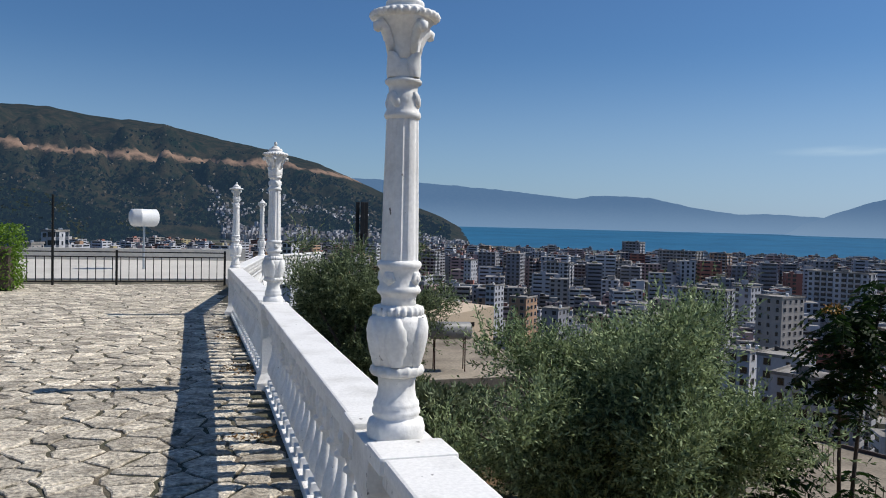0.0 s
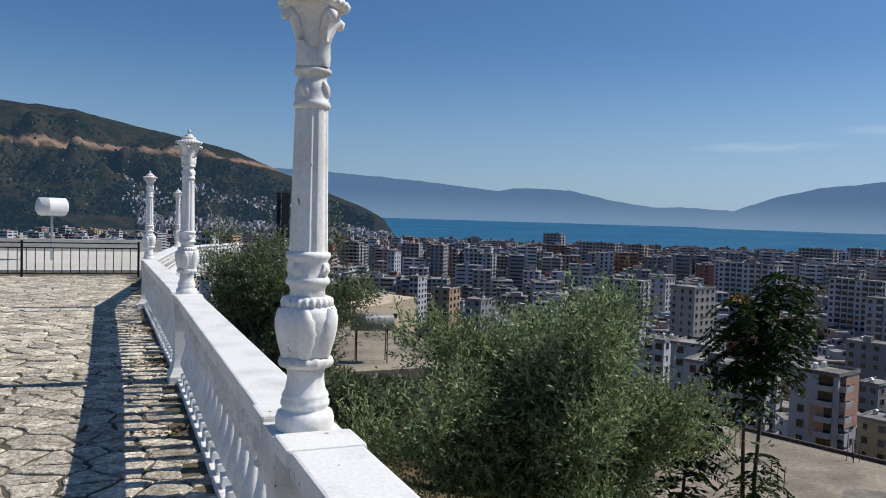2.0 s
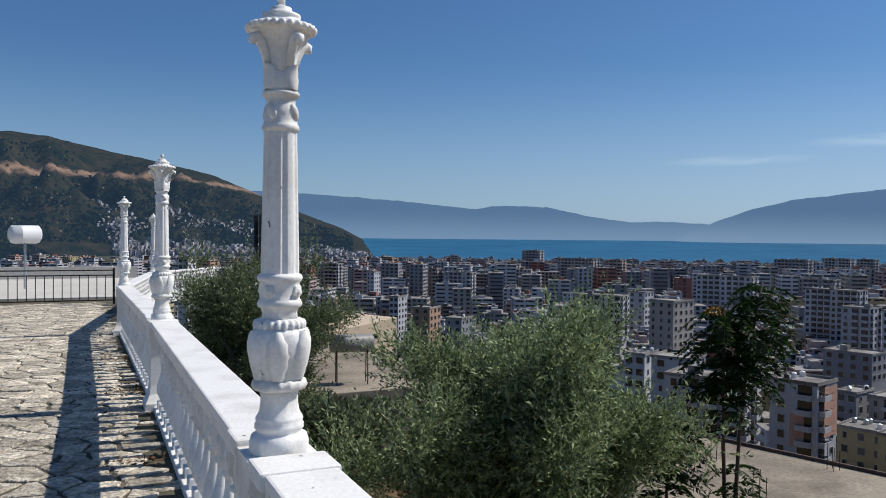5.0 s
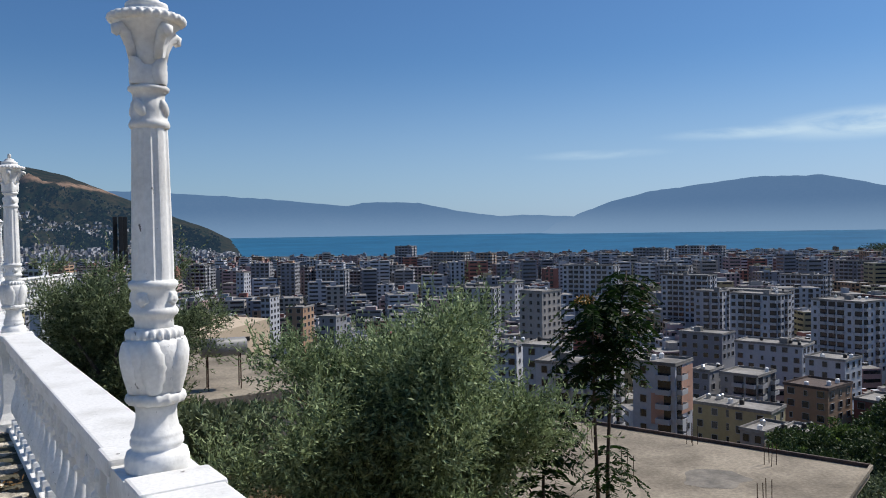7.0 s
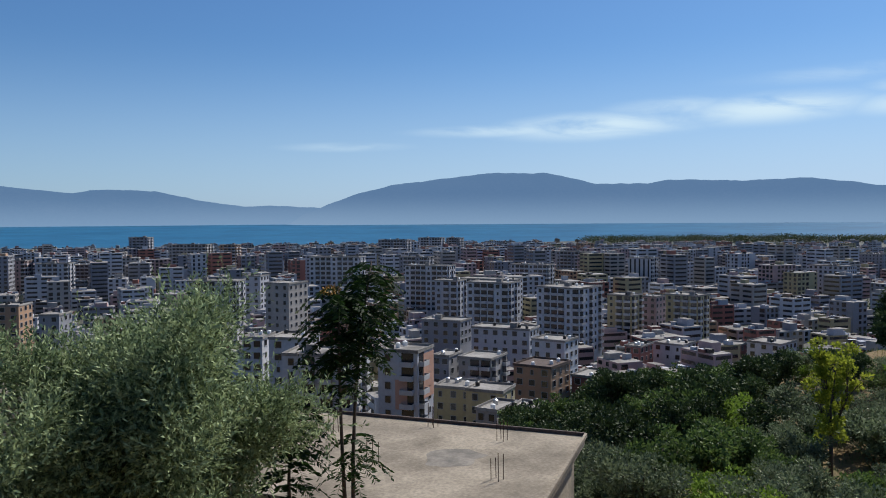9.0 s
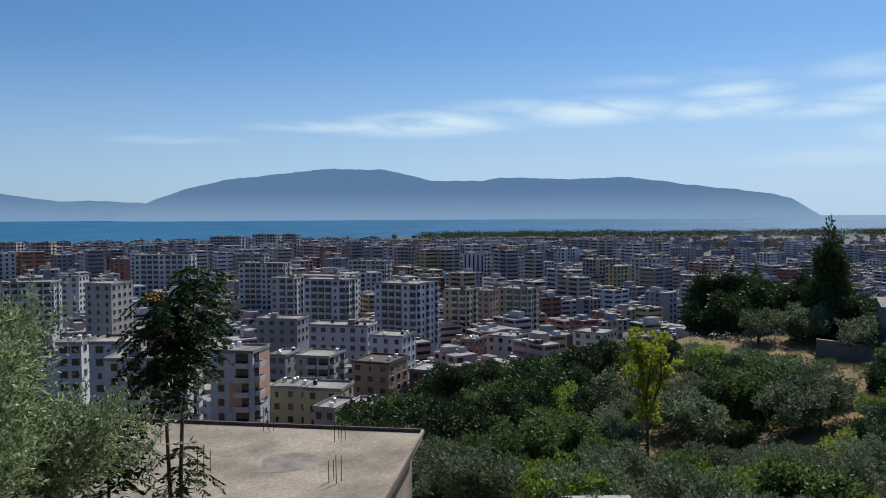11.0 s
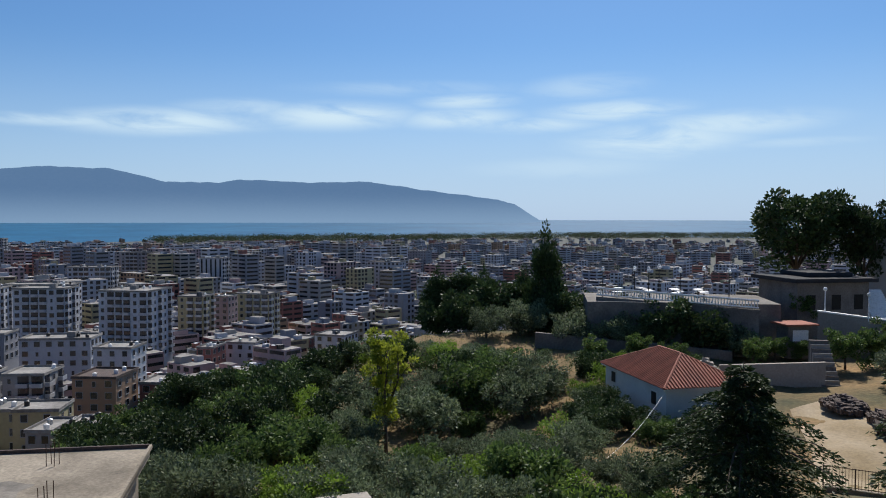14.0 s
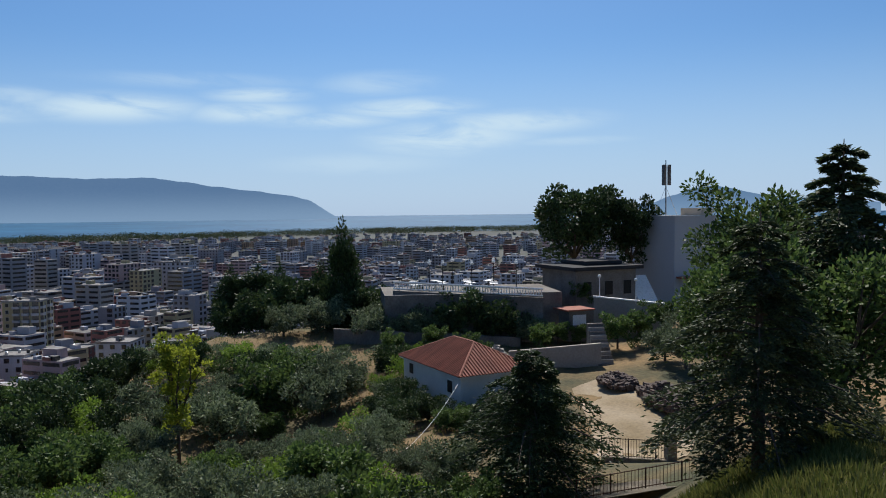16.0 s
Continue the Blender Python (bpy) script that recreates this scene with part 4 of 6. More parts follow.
def window_mesh(w, h):
    bm = bmesh.new()
    box(bm, -w / 2, w / 2, -0.05, 0.05, 0, h)
    for f in bm.faces:
        f.material_index = 1
    for x0, x1, z0, z1 in ((-w / 2 - 0.1, -w / 2, -0.1, h + 0.1), (w / 2, w / 2 + 0.1, -0.1, h + 0.1), (-w / 2, w / 2, -0.14, 0.0), (-w / 2, w / 2, h, h + 0.1)):
        n = len(bm.faces)
        box(bm, x0, x1, -0.12, 0.05, z0, z1)
    me = bpy.data.meshes.new("window")
    bm.to_mesh(me)
    bm.free()
    me.materials.append(BLINDS)
    me.materials.append(GLASS_RECESS)
    return me


def balcony_mesh(w):
    bm = boxes((-w / 2, w / 2, -1.25, 0.02, -0.16, 0.0), (-w / 2, w / 2, -1.25, -1.15, 0.0, 0.95), (-w / 2, -w / 2 + 0.1, -1.15, 0.0, 0.0, 0.95), (w / 2 - 0.1, w / 2, -1.15, 0.0, 0.0, 0.95))
    n = len(bm.faces)
    # wide dark sheet: balcony door with the recess's shade painted in
    box(bm, -w * 0.47, w * 0.47, -0.04, 0.03, 0.0, 2.7)
    bm.faces.ensure_lookup_table()
    for f in list(bm.faces)[n:]:
        f.material_index = 1
    me = bpy.data.meshes.new("balcony")
    bm.to_mesh(me)
    bm.free()
    me.materials.append(SLAB_WHITE)
    me.materials.append(GLASS_RECESS)
    return me


WINDOWS = [window_mesh(1.3, 1.5), window_mesh(1.7, 1.6), window_mesh(0.8, 1.3)]
BALCONIES = [balcony_mesh(3.0), balcony_mesh(4.2)]
block_rng = random.Random(77)


def apartment(az, r, w, d, top, floors, turn, wall, style):
    rng = block_rng
    p = polar(az, r)
    H = 3.05 * floors
    m = pose(p.x, p.y, top - H, 0, 0, -az - turn)
    extra = {"orange": " with orange panels", "balcony": " with rows of balconies", "fins": " with dark vertical stripes", "dark_roof": " with a dark roof"}.get(style, " with a flat roof")
    b = thing("apartment_block", m, "%s %d-storey block of flats%s" % (NAMES[wall], floors, extra), "apartment building")
    PLACED.append((p.x, p.y, max(w, d) / 2 + 8))
    foot = min(-1, ground_z(p.x, p.y) - (top - H) - 3)
    part("wall", boxes((-w / 2, w / 2, -d / 2, d / 2, foot, H)), WALLS[wall], b)
    bm = boxes((-w / 2 - 0.25, w / 2 + 0.25, -d / 2 - 0.25, d / 2 + 0.25, H, H + 0.18))
    for s in ((-w / 2 - 0.2, w / 2 + 0.2, -d / 2 - 0.2, -d / 2), (-w / 2 - 0.2, w / 2 + 0.2, d / 2, d / 2 + 0.2), (-w / 2 - 0.2, -w / 2, -d / 2, d / 2), (w / 2, w / 2 + 0.2, -d / 2, d / 2)):
        box(bm, *s, H + 0.18, H + 0.7)
    part("roof", bm, RUBBLE if style == "dark_roof" else ROOF, b)
    # stair head, water tanks and solar frames
    x = rng.uniform(-w * 0.25, w * 0.25)
    if w > 12:
        part("stair_head", boxes((x - 1.3, x + 1.3, -1.0, 1.2, H + 0.18, H + 1.9)), ROOF, b)
    for _ in range(rng.randint(1, 4)):
        x, y = rng.uniform(-w * 0.42, w * 0.42), rng.uniform(-d * 0.4, d * 0.4)
        bm = lathe([(0.55, 0), (0.55, 1.0), (0.2, 1.2)], 9)
        bm.transform(Matrix.Translation((x, y, H + 0.18)))
        part("water_tank", bm, rng.choice((BLACK, METAL, WHITE)), b)
    if style == "orange":
        part("panel", boxes((w / 2 - 0.02, w / 2 + 0.12, -d * 0.15, d * 0.5, H - 10.5, H - 0.6)), ORANGE, b, "orange rendered panel")
        part("panel", boxes((-w * 0.06, w * 0.24, -d / 2 - 0.12, -d / 2 + 0.02, H - 12.5, H - 6)), ORANGE, b, "orange rendered panel")
    if style == "fins":
        for k in range(5):
            x = -w / 2 + w * (k + 0.5) / 5
            part("stripe", boxes((x - 0.6, x + 0.6, -d / 2 - 0.1, -d / 2 + 0.02, 2, H - 0.5)), IRON, b, "dark vertical window strip")
    win = rng.choice(WINDOWS[:2])
    low = max(0, floors - int(9 if r < 500 else 11))
    for side, span, off in (("front", w, d / 2), ("right", d, w / 2)):
        n = max(2, int(span / 3.4))
        if side == "front" and style == "fins":
            continue
        for k in range(n):
            u = -span / 2 + span * (k + 0.5) / n
            bal = (style in ("balcony", "orange") or floors > 8) and (k % 4 != 0 if side == "front" else k % 2 == 0)
            for fl in range(low, floors):
                ob = new("balcony" if bal else "window", rng.choice(BALCONIES[:1]) if bal else (WINDOWS[2] if rng.random() < 0.15 else win))
                ob.parent = b
                z = 3.05 * fl + (0.25 if bal else 1.0)
                if side == "front":
                    ob.location = (u, -off, z)
                else:
                    ob.location, ob.rotation_euler = (off, u, z), (0, 0, math.pi / 2)
    return b


apartment(49.25, 175, 9.4, 9, -27.1, 7, 24, 2, "orange")
apartment(43.40, 182, 16.2, 11, -28.6, 6, 18, 2, "balcony")
apartment(41.30, 205, 9.7, 11, -28.1, 6, 20, 2, "")
apartment(38.77, 215, 5.5, 10, -29.1, 4, 20, 0, "")
apartment(40.78, 330, 11.1, 14, -24.0, 7, 34, 1, "")
apartment(44.39, 520, 33.9, 14, -22.4, 10, 20, 0, "balcony")
apartment(38.68, 450, 9.7, 12, -29.0, 7, 24, 2, "")
apartment(51.06, 480, 27.5, 14, -26.4, 11, 22, 0, "balcony")
apartment(52.55, 400, 12.2, 13, -29.3, 9, 22, 2, "balcony")
apartment(55.65, 362, 20.4, 14, -27.3, 8, 24, 0, "balcony")
apartment(61.09, 345, 20.7, 20, -27.8, 10, 30, 0, "balcony")
apartment(58.45, 560, 27.2, 14, -30.6, 9, 22, 2, "balcony")
apartment(61.68, 800, 28.1, 16, -31.8, 12, 24, 7, "")
apartment(48.52, 850, 32.1, 16, -20.3, 12, 24, 5, "")
apartment(51.17, 950, 28.8, 16, -20.7, 12, 24, 2, "")
apartment(52.87, 960, 17.3, 14, -21.1, 12, 24, 5, "")
apartment(52.22, 300, 15.9, 11, -36.5, 3, 24, 5, "")
apartment(56.49, 283, 21.7, 11, -37.2, 4, 20, 2, "")
apartment(60.06, 256, 11.3, 11, -37.1, 4, 24, 0, "")
apartment(52.29, 237, 5.1, 10, -39.0, 4, 24, 5, "")
apartment(54.85, 236, 10.5, 12, -39.4, 5, 24, 1, "balcony")
apartment(53.19, 197, 10.2, 10, -39.9, 4, 20, 6, "")
apartment(55.41, 187, 9.1, 9, -38.6, 3, 20, 6, "")
apartment(55.83, 172, 5.0, 10, -39.3, 3, 26, 1, "")
apartment(58.02, 166, 5.0, 8, -37.9, 2, 20, 4, "")
apartment(59.14, 226, 11.5, 13, -39.7, 4, 26, 3, "dark_roof")
apartment(62.71, 232, 7.5, 12, -43.5, 3, 24, 7, "")
apartment(64.97, 390, 12.2, 13, -35.3, 8, 24, 6, "balcony")
apartment(69.22, 402, 16.2, 14, -35.8, 8, 24, 6, "balcony")
apartment(66.96, 425, 7.4, 12, -39.2, 8, 24, 4, "")
apartment(66.23, 620, 18.0, 14, -28.8, 15, 24, 2, "fins")
apartment(65.95, 300, 5.8, 12, -45.3, 2, 24, 7, "")
apartment(68.35, 312, 11.6, 12, -45.9, 2, 24, 0, "")
apartment(74.65, 332, 13.3, 14, -46.8, 2, 24, 0, "")
apartment(72.06, 336, 9.4, 12, -49.1, 2, 24, 7, "")
apartment(75.45, 900, 34.4, 16, -31.7, 9, 15, 2, "")
apartment(80.52, 900, 27.2, 16, -35.9, 8, 24, 5, "")
apartment(16.57, 700, 15.7, 14, -24.7, 9, 24, 5, "")
apartment(19.58, 600, 5.9, 12, -27.0, 8, 24, 2, "")
apartment(23.47, 700, 22.5, 14, -28.4, 9, 24, 4, "")
apartment(25.86, 650, 22.5, 14, -29.2, 9, 20, 2, "balcony")
apartment(31.10, 900, 20.2, 16, -15.7, 14, 24, 5, "")
apartment(34.31, 800, 36.8, 18, -21.2, 12, 24, 1, "")
apartment(36.94, 800, 16.0, 14, -22.0, 12, 24, 3, "")
apartment(35.98, 420, 25.2, 14, -29.0, 7, 20, 2, "balcony")
apartment(23.46, 350, 8.0, 12, -30.6, 5, 24, 3, "")
apartment(25.79, 322, 7.2, 11, -32.2, 4, 24, 5, "")
apartment(21.38, 420, 5.1, 12, -31.3, 7, 24, 2, "")
apartment(27.76, 760, 22.6, 14, -36.2, 11, 24, 5, "")
apartment(29.47, 820, 17.1, 14, -28.0, 12, 24, 1, "")
apartment(55.44, 460, 33.7, 15, -33.1, 9, 22, 2, "balcony")
apartment(50.08, 640, 24.7, 14, -28.7, 11, 22, 5, "")
apartment(75.72, 900, 25.2, 14, -33.3, 9, 24, 2, "")
apartment(61.56, 720, 32.3, 14, -28.3, 9, 24, 5, "")
apartment(78.25, 640, 28.2, 14, -33.8, 7, 24, 2, "")

apartment(-8.59, 330, 5.0, 12, -5.5, 7, 24, 0, "balcony")
apartment(-10.08, 300, 5.0, 12, -9.2, 5, 20, 1, "")
apartment(6.65, 420, 5.0, 10, -11.2, 8, 24, 0, "")


class Pile:
    """Collects boxes and quads for one joined mesh."""

    def __init__(self):
        self.v, self.f, self.i = [], [], []

    def quad(self, a, b, c, d, mat):
        n = len(self.v)
        self.v += [a, b, c, d]
        self.f.append((n, n + 1, n + 2, n + 3))
        self.i.append(mat)

    def block(self, cx, cy, z0, w, d, h, yaw, wall, roof):
        c, s = math.cos(yaw), math.sin(yaw)
        n = len(self.v)
        for z in (z0, z0 + h):
            for dx, dy in ((-1, -1), (1, -1), (1, 1), (-1, 1)):
                x, y = dx * w / 2, dy * d / 2
                self.v.append((cx + c * x - s * y, cy + s * x + c * y, z))
        for k in range(4):
            self.f.append((n + k, n + (k + 1) % 4, n + 4 + (k + 1) % 4, n + 4 + k))
            self.i.append(wall)
        self.f.append((n + 4, n + 5, n + 6, n + 7))
        self.i.append(roof)


def far_city(name, r0, r1, step, seed, label, az0=-8, az1=125, singly=False):
    rng = random.Random(seed)
    p = Pile()
    W, G, R = range(8), 8, 9
    r = r0
    while r < r1:
        az = az0 + rng.random()
        while az < az1:
            rr, aa = r + rng.uniform(-0.4, 0.4) * step, az
            az += math.degrees(step * rng.uniform(0.8, 1.5) / r)
            if rr > coast_r(aa) - 60 or rng.random() < 0.12:
                continue
            if aa > 88 and rr < 420 or aa > 60 and rr < 262 or aa < 40 and rr < 290:
                continue
            q = polar(aa, rr)
            if any((q.x - a) ** 2 + (q.y - b) ** 2 < g * g for a, b, g in PLACED):
                continue
            tall = rng.random() < (0.55 if aa < 75 and 500 < rr else 0.25)
            fl = rng.randint(6, 12) if tall else rng.randint(2, 5)
            if aa > 80:
                fl = max(2, int(fl * 0.6))
            if rr < 430:
                fl = rng.randint(1, 4)
            elif rr < 620:
                fl = min(fl, rng.randint(3, 8))
            fl = min(fl, int((61.65 - rr * math.tan(radians((1.45 if aa < 75 else 1.3) + 0.7 * rng.random() ** 0.6))) / 3.05))
            if fl < 1:
                continue
            w, d, h = rng.uniform(11, 24), rng.uniform(10, 16), 3.05 * fl + 1
            if fl < 5:
                w, d = w * 0.72, d * 0.75
            yaw = radians(rng.choice((-30, 60)) + rng.uniform(-9, 9))
            z0 = land_z(aa, rr) - 1
            if singly:
                p = Pile()
            wall = rng.choice((0, 0, 1, 2, 3, 4, 4, 5, 6, 7)) if rr < 430 else rng.choice((0, 0, 0, 2, 2, 2, 2, 5, 5, 5, 5, 1, 1, 1, 4, 4, 3, 6, 7))
            p.block(q.x, q.y, z0, w, d, h, yaw, wall, R)
            if rng.random() < 0.7:
                p.block(q.x + rng.uniform(-3, 3), q.y + rng.uniform(-3, 3), z0 + h, rng.uniform(3, 7), rng.uniform(3, 5), rng.uniform(1.5, 3.2), yaw, rng.choice(W), R)
            c, s = math.cos(yaw), math.sin(yaw)
            for _ in range(rng.randint(2, 5) if rr < 1300 else 1):
                ux, uy, sz = rng.uniform(-0.42, 0.42) * w, rng.uniform(-0.42, 0.42) * d, rng.uniform(0.8, 2.4)
                p.block(q.x + c * ux - s * uy, q.y + s * ux + c * uy, z0 + h, sz * rng.uniform(1, 2), sz, sz * rng.uniform(0.4, 0.9), yaw, rng.choice((0, 2, 5, 7, 8)), rng.choice((0, 2, 9, 9)))
            banded = rng.random() < 0.65
            for ax, half, off in ((0, w / 2, d / 2), (1, d / 2, w / 2)):
                n = max(2, int(half * 2 / 3.4))
                for sgn in (-1, 1):
                    # only the sides that can face the terrace
                    nx, ny = (0, sgn) if ax == 0 else (sgn, 0)
                    wx, wy = c * nx - s * ny, s * nx + c * ny
                    if wx * q.x + wy * q.y > 0:
                        continue
                    if banded:
                        # long open balconies, floor by floor: flat dark bands for their recess shade
                        n = 1 if half < 7 else 2
                    for k in range(n):
                        if not banded and rng.random() < 0.1:
                            continue
                        u = -half + (k + 0.5) * 2 * half / n
                        ww = half / n * (rng.choice((0.72, 0.8, 0.86)) if banded else rng.choice((0.42, 0.55, 0.66)))
                        for fl_k in range(fl):
                            zb = z0 + 1 + 3.05 * fl_k + (1.15 if banded else rng.choice((0.9, 0.9, 0.2)))
                            zt = z0 + 1 + 3.05 * fl_k + 2.4
                            e = off + 0.06
                            pts = []
                            for uu, zz in ((u - ww, zb), (u + ww, zb), (u + ww, zt), (u - ww, zt)):
                                x, y = (uu, sgn * e) if ax == 0 else (sgn * e, uu)
                                pts.append((q.x + c * x - s * y, q.y + s * x + c * y, zz))
                            p.quad(*pts, G)
            if singly:
                dark_quads = [k for k, m in enumerate(p.i) if m == G and len(p.f[k]) == 4 and k >= 10]
                keep = [k for k in range(len(p.f)) if k not in set(dark_quads)]
                h_ob = thing("town_house", pose(0, 0, 0), "%s plastered town house of %d %s" % (NAMES[wall], fl, "storeys" if fl > 1 else "storey with a flat roof"), "house", "houses at the foot of the hill")
                raw("wall", p.v, [p.f[k] for k in keep], WALLS + [GLASS_RECESS, ROOF], h_ob, index=[p.i[k] for k in keep])
                if dark_quads:
                    vs = [p.v[i] for k in dark_quads for i in p.f[k]]
                    tagged(raw("panes_and_recesses", vs, [(4 * k, 4 * k + 1, 4 * k + 2, 4 * k + 3) for k in range(len(dark_quads))], GLASS_RECESS, h_ob), kind="stuff")
        r += step * 1.1
    if singly:
        return None
    ob = raw(name, p.v, p.f, WALLS + [GLASS_RECESS, ROOF], index=p.i)
    return tagged(ob, label, "city", kind="stuff")


far_city("city_blocks", 225, 430, 14, 7, "low houses crowded at the foot of the hill", 20, 88, True)
far_city("city_blocks_beyond", 430, 900, 20, 9, "dense pale city blocks below the hill")
far_city("far_city_blocks", 900, 2500, 30, 8, "far city blocks running down to the shore")


def city_trees(name, n, r0, r1, az0, az1, seed, size, label, per=70, belt=False):
    """Loose clumps of leaves between the roofs."""
    rs = np.random.RandomState(seed)
    cl = []
    for _ in range(n):
        a = rs.uniform(az0, az1)
        r = coast_r(a) - rs.uniform(40, 420) if belt else math.sqrt(rs.uniform(r0 ** 2, r1 ** 2))
        p = polar(a, r)
        s = size * rs.uniform(0.6, 1.3)
        if belt:
            s *= 1.3
        for _k in range(3):
            cl.append((p.x + rs.uniform(-s, s), p.y + rs.uniform(-s, s), land_z(a, r) + s * rs.uniform(0.5, 1.0), s * (2 if belt else 1), s * (2 if belt else 1), s * (0.7 if belt else 1)))
    pos, d = clump_points(cl, n * per, rs)
    pos[:, 2] = np.maximum(pos[:, 2], -59.5) if belt else pos[:, 2]
    return tagged(leaf_cards(name, pos, unit(d + rs.normal(size=d.shape) * 0.5), size * 0.45, size * 0.25, CONIFER_LEAF if belt else DARK_LEAF, None, rs), label, "trees", kind="stuff")


city_trees("street_trees", 620, 230, 900, 20, 90, 61, 3.0, "dark street trees between the blocks")
city_trees("coast_trees", 1500, 0, 0, 62, 124, 62, 7.0, "dark belt of pines along the coast", 70, True)


# ---- unfinished concrete roof below ----


def slab_building():
    b = thing("concrete_building", pose(0, 0, 0), "unfinished concrete building with a bare flat roof", "building")
    corner, back, front = Vector((26.7, 14.1)), Vector((22.0, 29.5)), Vector((19.0, 11.5))
    v = (front - corner).normalized() * 9.5
    P = [corner, back, back + v, corner + v]
    z = -6.6
    bm = bmesh.new()
    lo, hi = [bm.verts.new((p.x, p.y, z - 0.32)) for p in P], [bm.verts.new((p.x, p.y, z)) for p in P]
    bm.faces.new(hi)
    bm.faces.new(lo[::-1])
    for k in range(4):
        bm.faces.new((lo[k], lo[(k + 1) % 4], hi[(k + 1) % 4], hi[k]))
    part("roof_slab", bm, CONCRETE, b, "bare weathered concrete slab")
    c = sum(P, Vector((0, 0))) / 4
    bm = bmesh.new()
    Q = [c + (p - c) * 0.955 for p in P]
    lo, hi = [bm.verts.new((p.x, p.y, -16)) for p in Q], [bm.verts.new((p.x, p.y, z - 0.32)) for p in Q]
    for k in range(4):
        bm.faces.new((lo[k], lo[(k + 1) % 4], hi[(k + 1) % 4], hi[k]))
    part("wall", bm, CONCRETE, b)
    for a, e in ((P[0], P[1]), (P[3], P[0])):
        bm = bmesh.new()
        d = e - a
        box(bm, 0, d.length, -0.10, 0.0, 0.0, 0.13)
        bm.transform(Matrix.Translation((a.x, a.y, z)) @ Matrix.Rotation(math.atan2(d.y, d.x), 4, "Z"))
        part("kerb", bm, RUBBLE if a == P[0] else CONCRETE, b, "low dark roof kerb")
    rs = random.Random(2)
    for x, y in ((21.45, 22.2), (24.4, 19.6), (24.4, 16.3), (20.6, 13.95), (19.5, 18.3)):
        for dx, dy in ((-0.14, -0.14), (0.14, -0.14), (0.14, 0.14), (-0.14, 0.14)):
            bm = bmesh.new()
            tube(bm, [(x + dx, y + dy, z), (x + dx + rs.uniform(-0.05, 0.05), y + dy, z + rs.uniform(0.65, 0.95))], 0.013, 4)
            part("rebar", bm, RUST, b)
    bm = bmesh.new()
    bmesh.ops.create_circle(bm, cap_ends=True, segments=40, radius=1)
    for q in bm.verts:
        q.co *= 1 + 0.35 * noise.noise(q.co * 1.7)
    bm.transform(Matrix.Translation((21.7, 16.5, z + 0.006)) @ Matrix.Diagonal((1.2, 0.9, 1, 1)))
    part("damp_patch", bm, material("damp_concrete", (0.12, 0.105, 0.085), 0.7, 0.3, 1.5, 9, 0.2, second=(0.24, 0.21, 0.17)), b, "dark damp hollow in the concrete")
    return b


slab_building()

# cream house with rooftop tanks
house = thing("cream_building", pose(14.9, 43.5, -0.75, 0, 0, 26), "cream plastered building with black rooftop tanks", "building")
bm = boxes((-2.7, 2.9, 0, 9, -16, -3.1))
for v in bm.verts:
    if v.co.z > -5 and v.co.x > 0:
        v.co.z += 0.45
part("wall", bm, CREAM, house)
part("roof", boxes((-2.8, 3.0, 0.3, 9.1, -3.09, -2.98)), CONCRETE, house)
part("window", boxes((0.4, 1.2, -0.03, 0.1, -3.75, -3.5)), IRON, house)
for x, y, s in ((-1.6, 2.2, 0.55), (0.1, 2.8, 0.7), (0.9, 3.8, 0.6)):
    t = thing("roof_tank", house.matrix_world @ pose(x, y, -2.98), "black plastic water tank on a flat roof", "water tank", "black roof tanks")
    part("barrel", lathe([(s, 0), (s, 0.25), (s * 0.96, 0.28), (s, 0.31), (s, 0.75), (s * 0.9, 0.95), (s * 0.4, 1.08)], 18), BLACK, t, smooth=True)
    part("lid", lathe([(s * 0.42, 1.06), (s * 0.42, 1.14), (s * 0.2, 1.17)], 14), BLACK, t)

# dark mast on a roof behind the olive trees
mast = thing("antenna_mast", pose(*polar(11.65, 60, -6)), "dark mobile phone mast with panel antennas", "antenna", "phone masts")
bm = bmesh.new()
tube(bm, [(0, 0, -8), (0, 0, 8.6)], 0.12, 8)
part("pole", bm, IRON, mast)
for k in range(3):
    a = 2.1 * k + 0.4
    part("panel_antenna", boxes((0.38 * math.cos(a) - 0.14, 0.38 * math.cos(a) + 0.14, 0.38 * math.sin(a) - 0.09, 0.38 * math.sin(a) + 0.09, 6.6, 9.0), bevel=0.03), BLACK, mast)
    part("panel_antenna", boxes((0.38 * math.cos(a + 1) - 0.12, 0.38 * math.cos(a + 1) + 0.12, 0.38 * math.sin(a + 1) - 0.08, 0.38 * math.sin(a + 1) + 0.08, 5.6, 6.6), bevel=0.03), BLACK, mast)

# clipped hedge at the terrace's edge
rs = np.random.RandomState(9)
hedge = thing("hedge", pose(-5.15, 22.6, tz(22.6)), "clipped bright green hedge at the terrace edge", "hedge")
part("stems", boxes((-1.4, 0.75, -0.45, 0.45, 0, 1.1), bevel=0.1), BARK, hedge)
pts = rs.uniform((-1.6, -0.6, 0.02), (0.98, 0.6, 1.66), (9000, 3))
pts = pts[(np.abs(pts[:, 1]) > 0.42) | (pts[:, 0] > 0.75) | (pts[:, 2] > 1.2)]
leaf_cards("leaves", pts, unit(rs.normal(size=pts.shape) + np.array((0, 0, 0.4))), 0.09, 0.05, leaf_material("hedge_leaves", (0.09, 0.17, 0.02), (0.16, 0.26, 0.04), 0.4), hedge, rs)

# ---- hillside house ----
TILE = material("roof_tile", (0.36, 0.115, 0.070), 0.8, 0.3, 0.6, 8, 0.3, second=(0.27, 0.085, 0.055), islands=0.18, per_object=0.18)
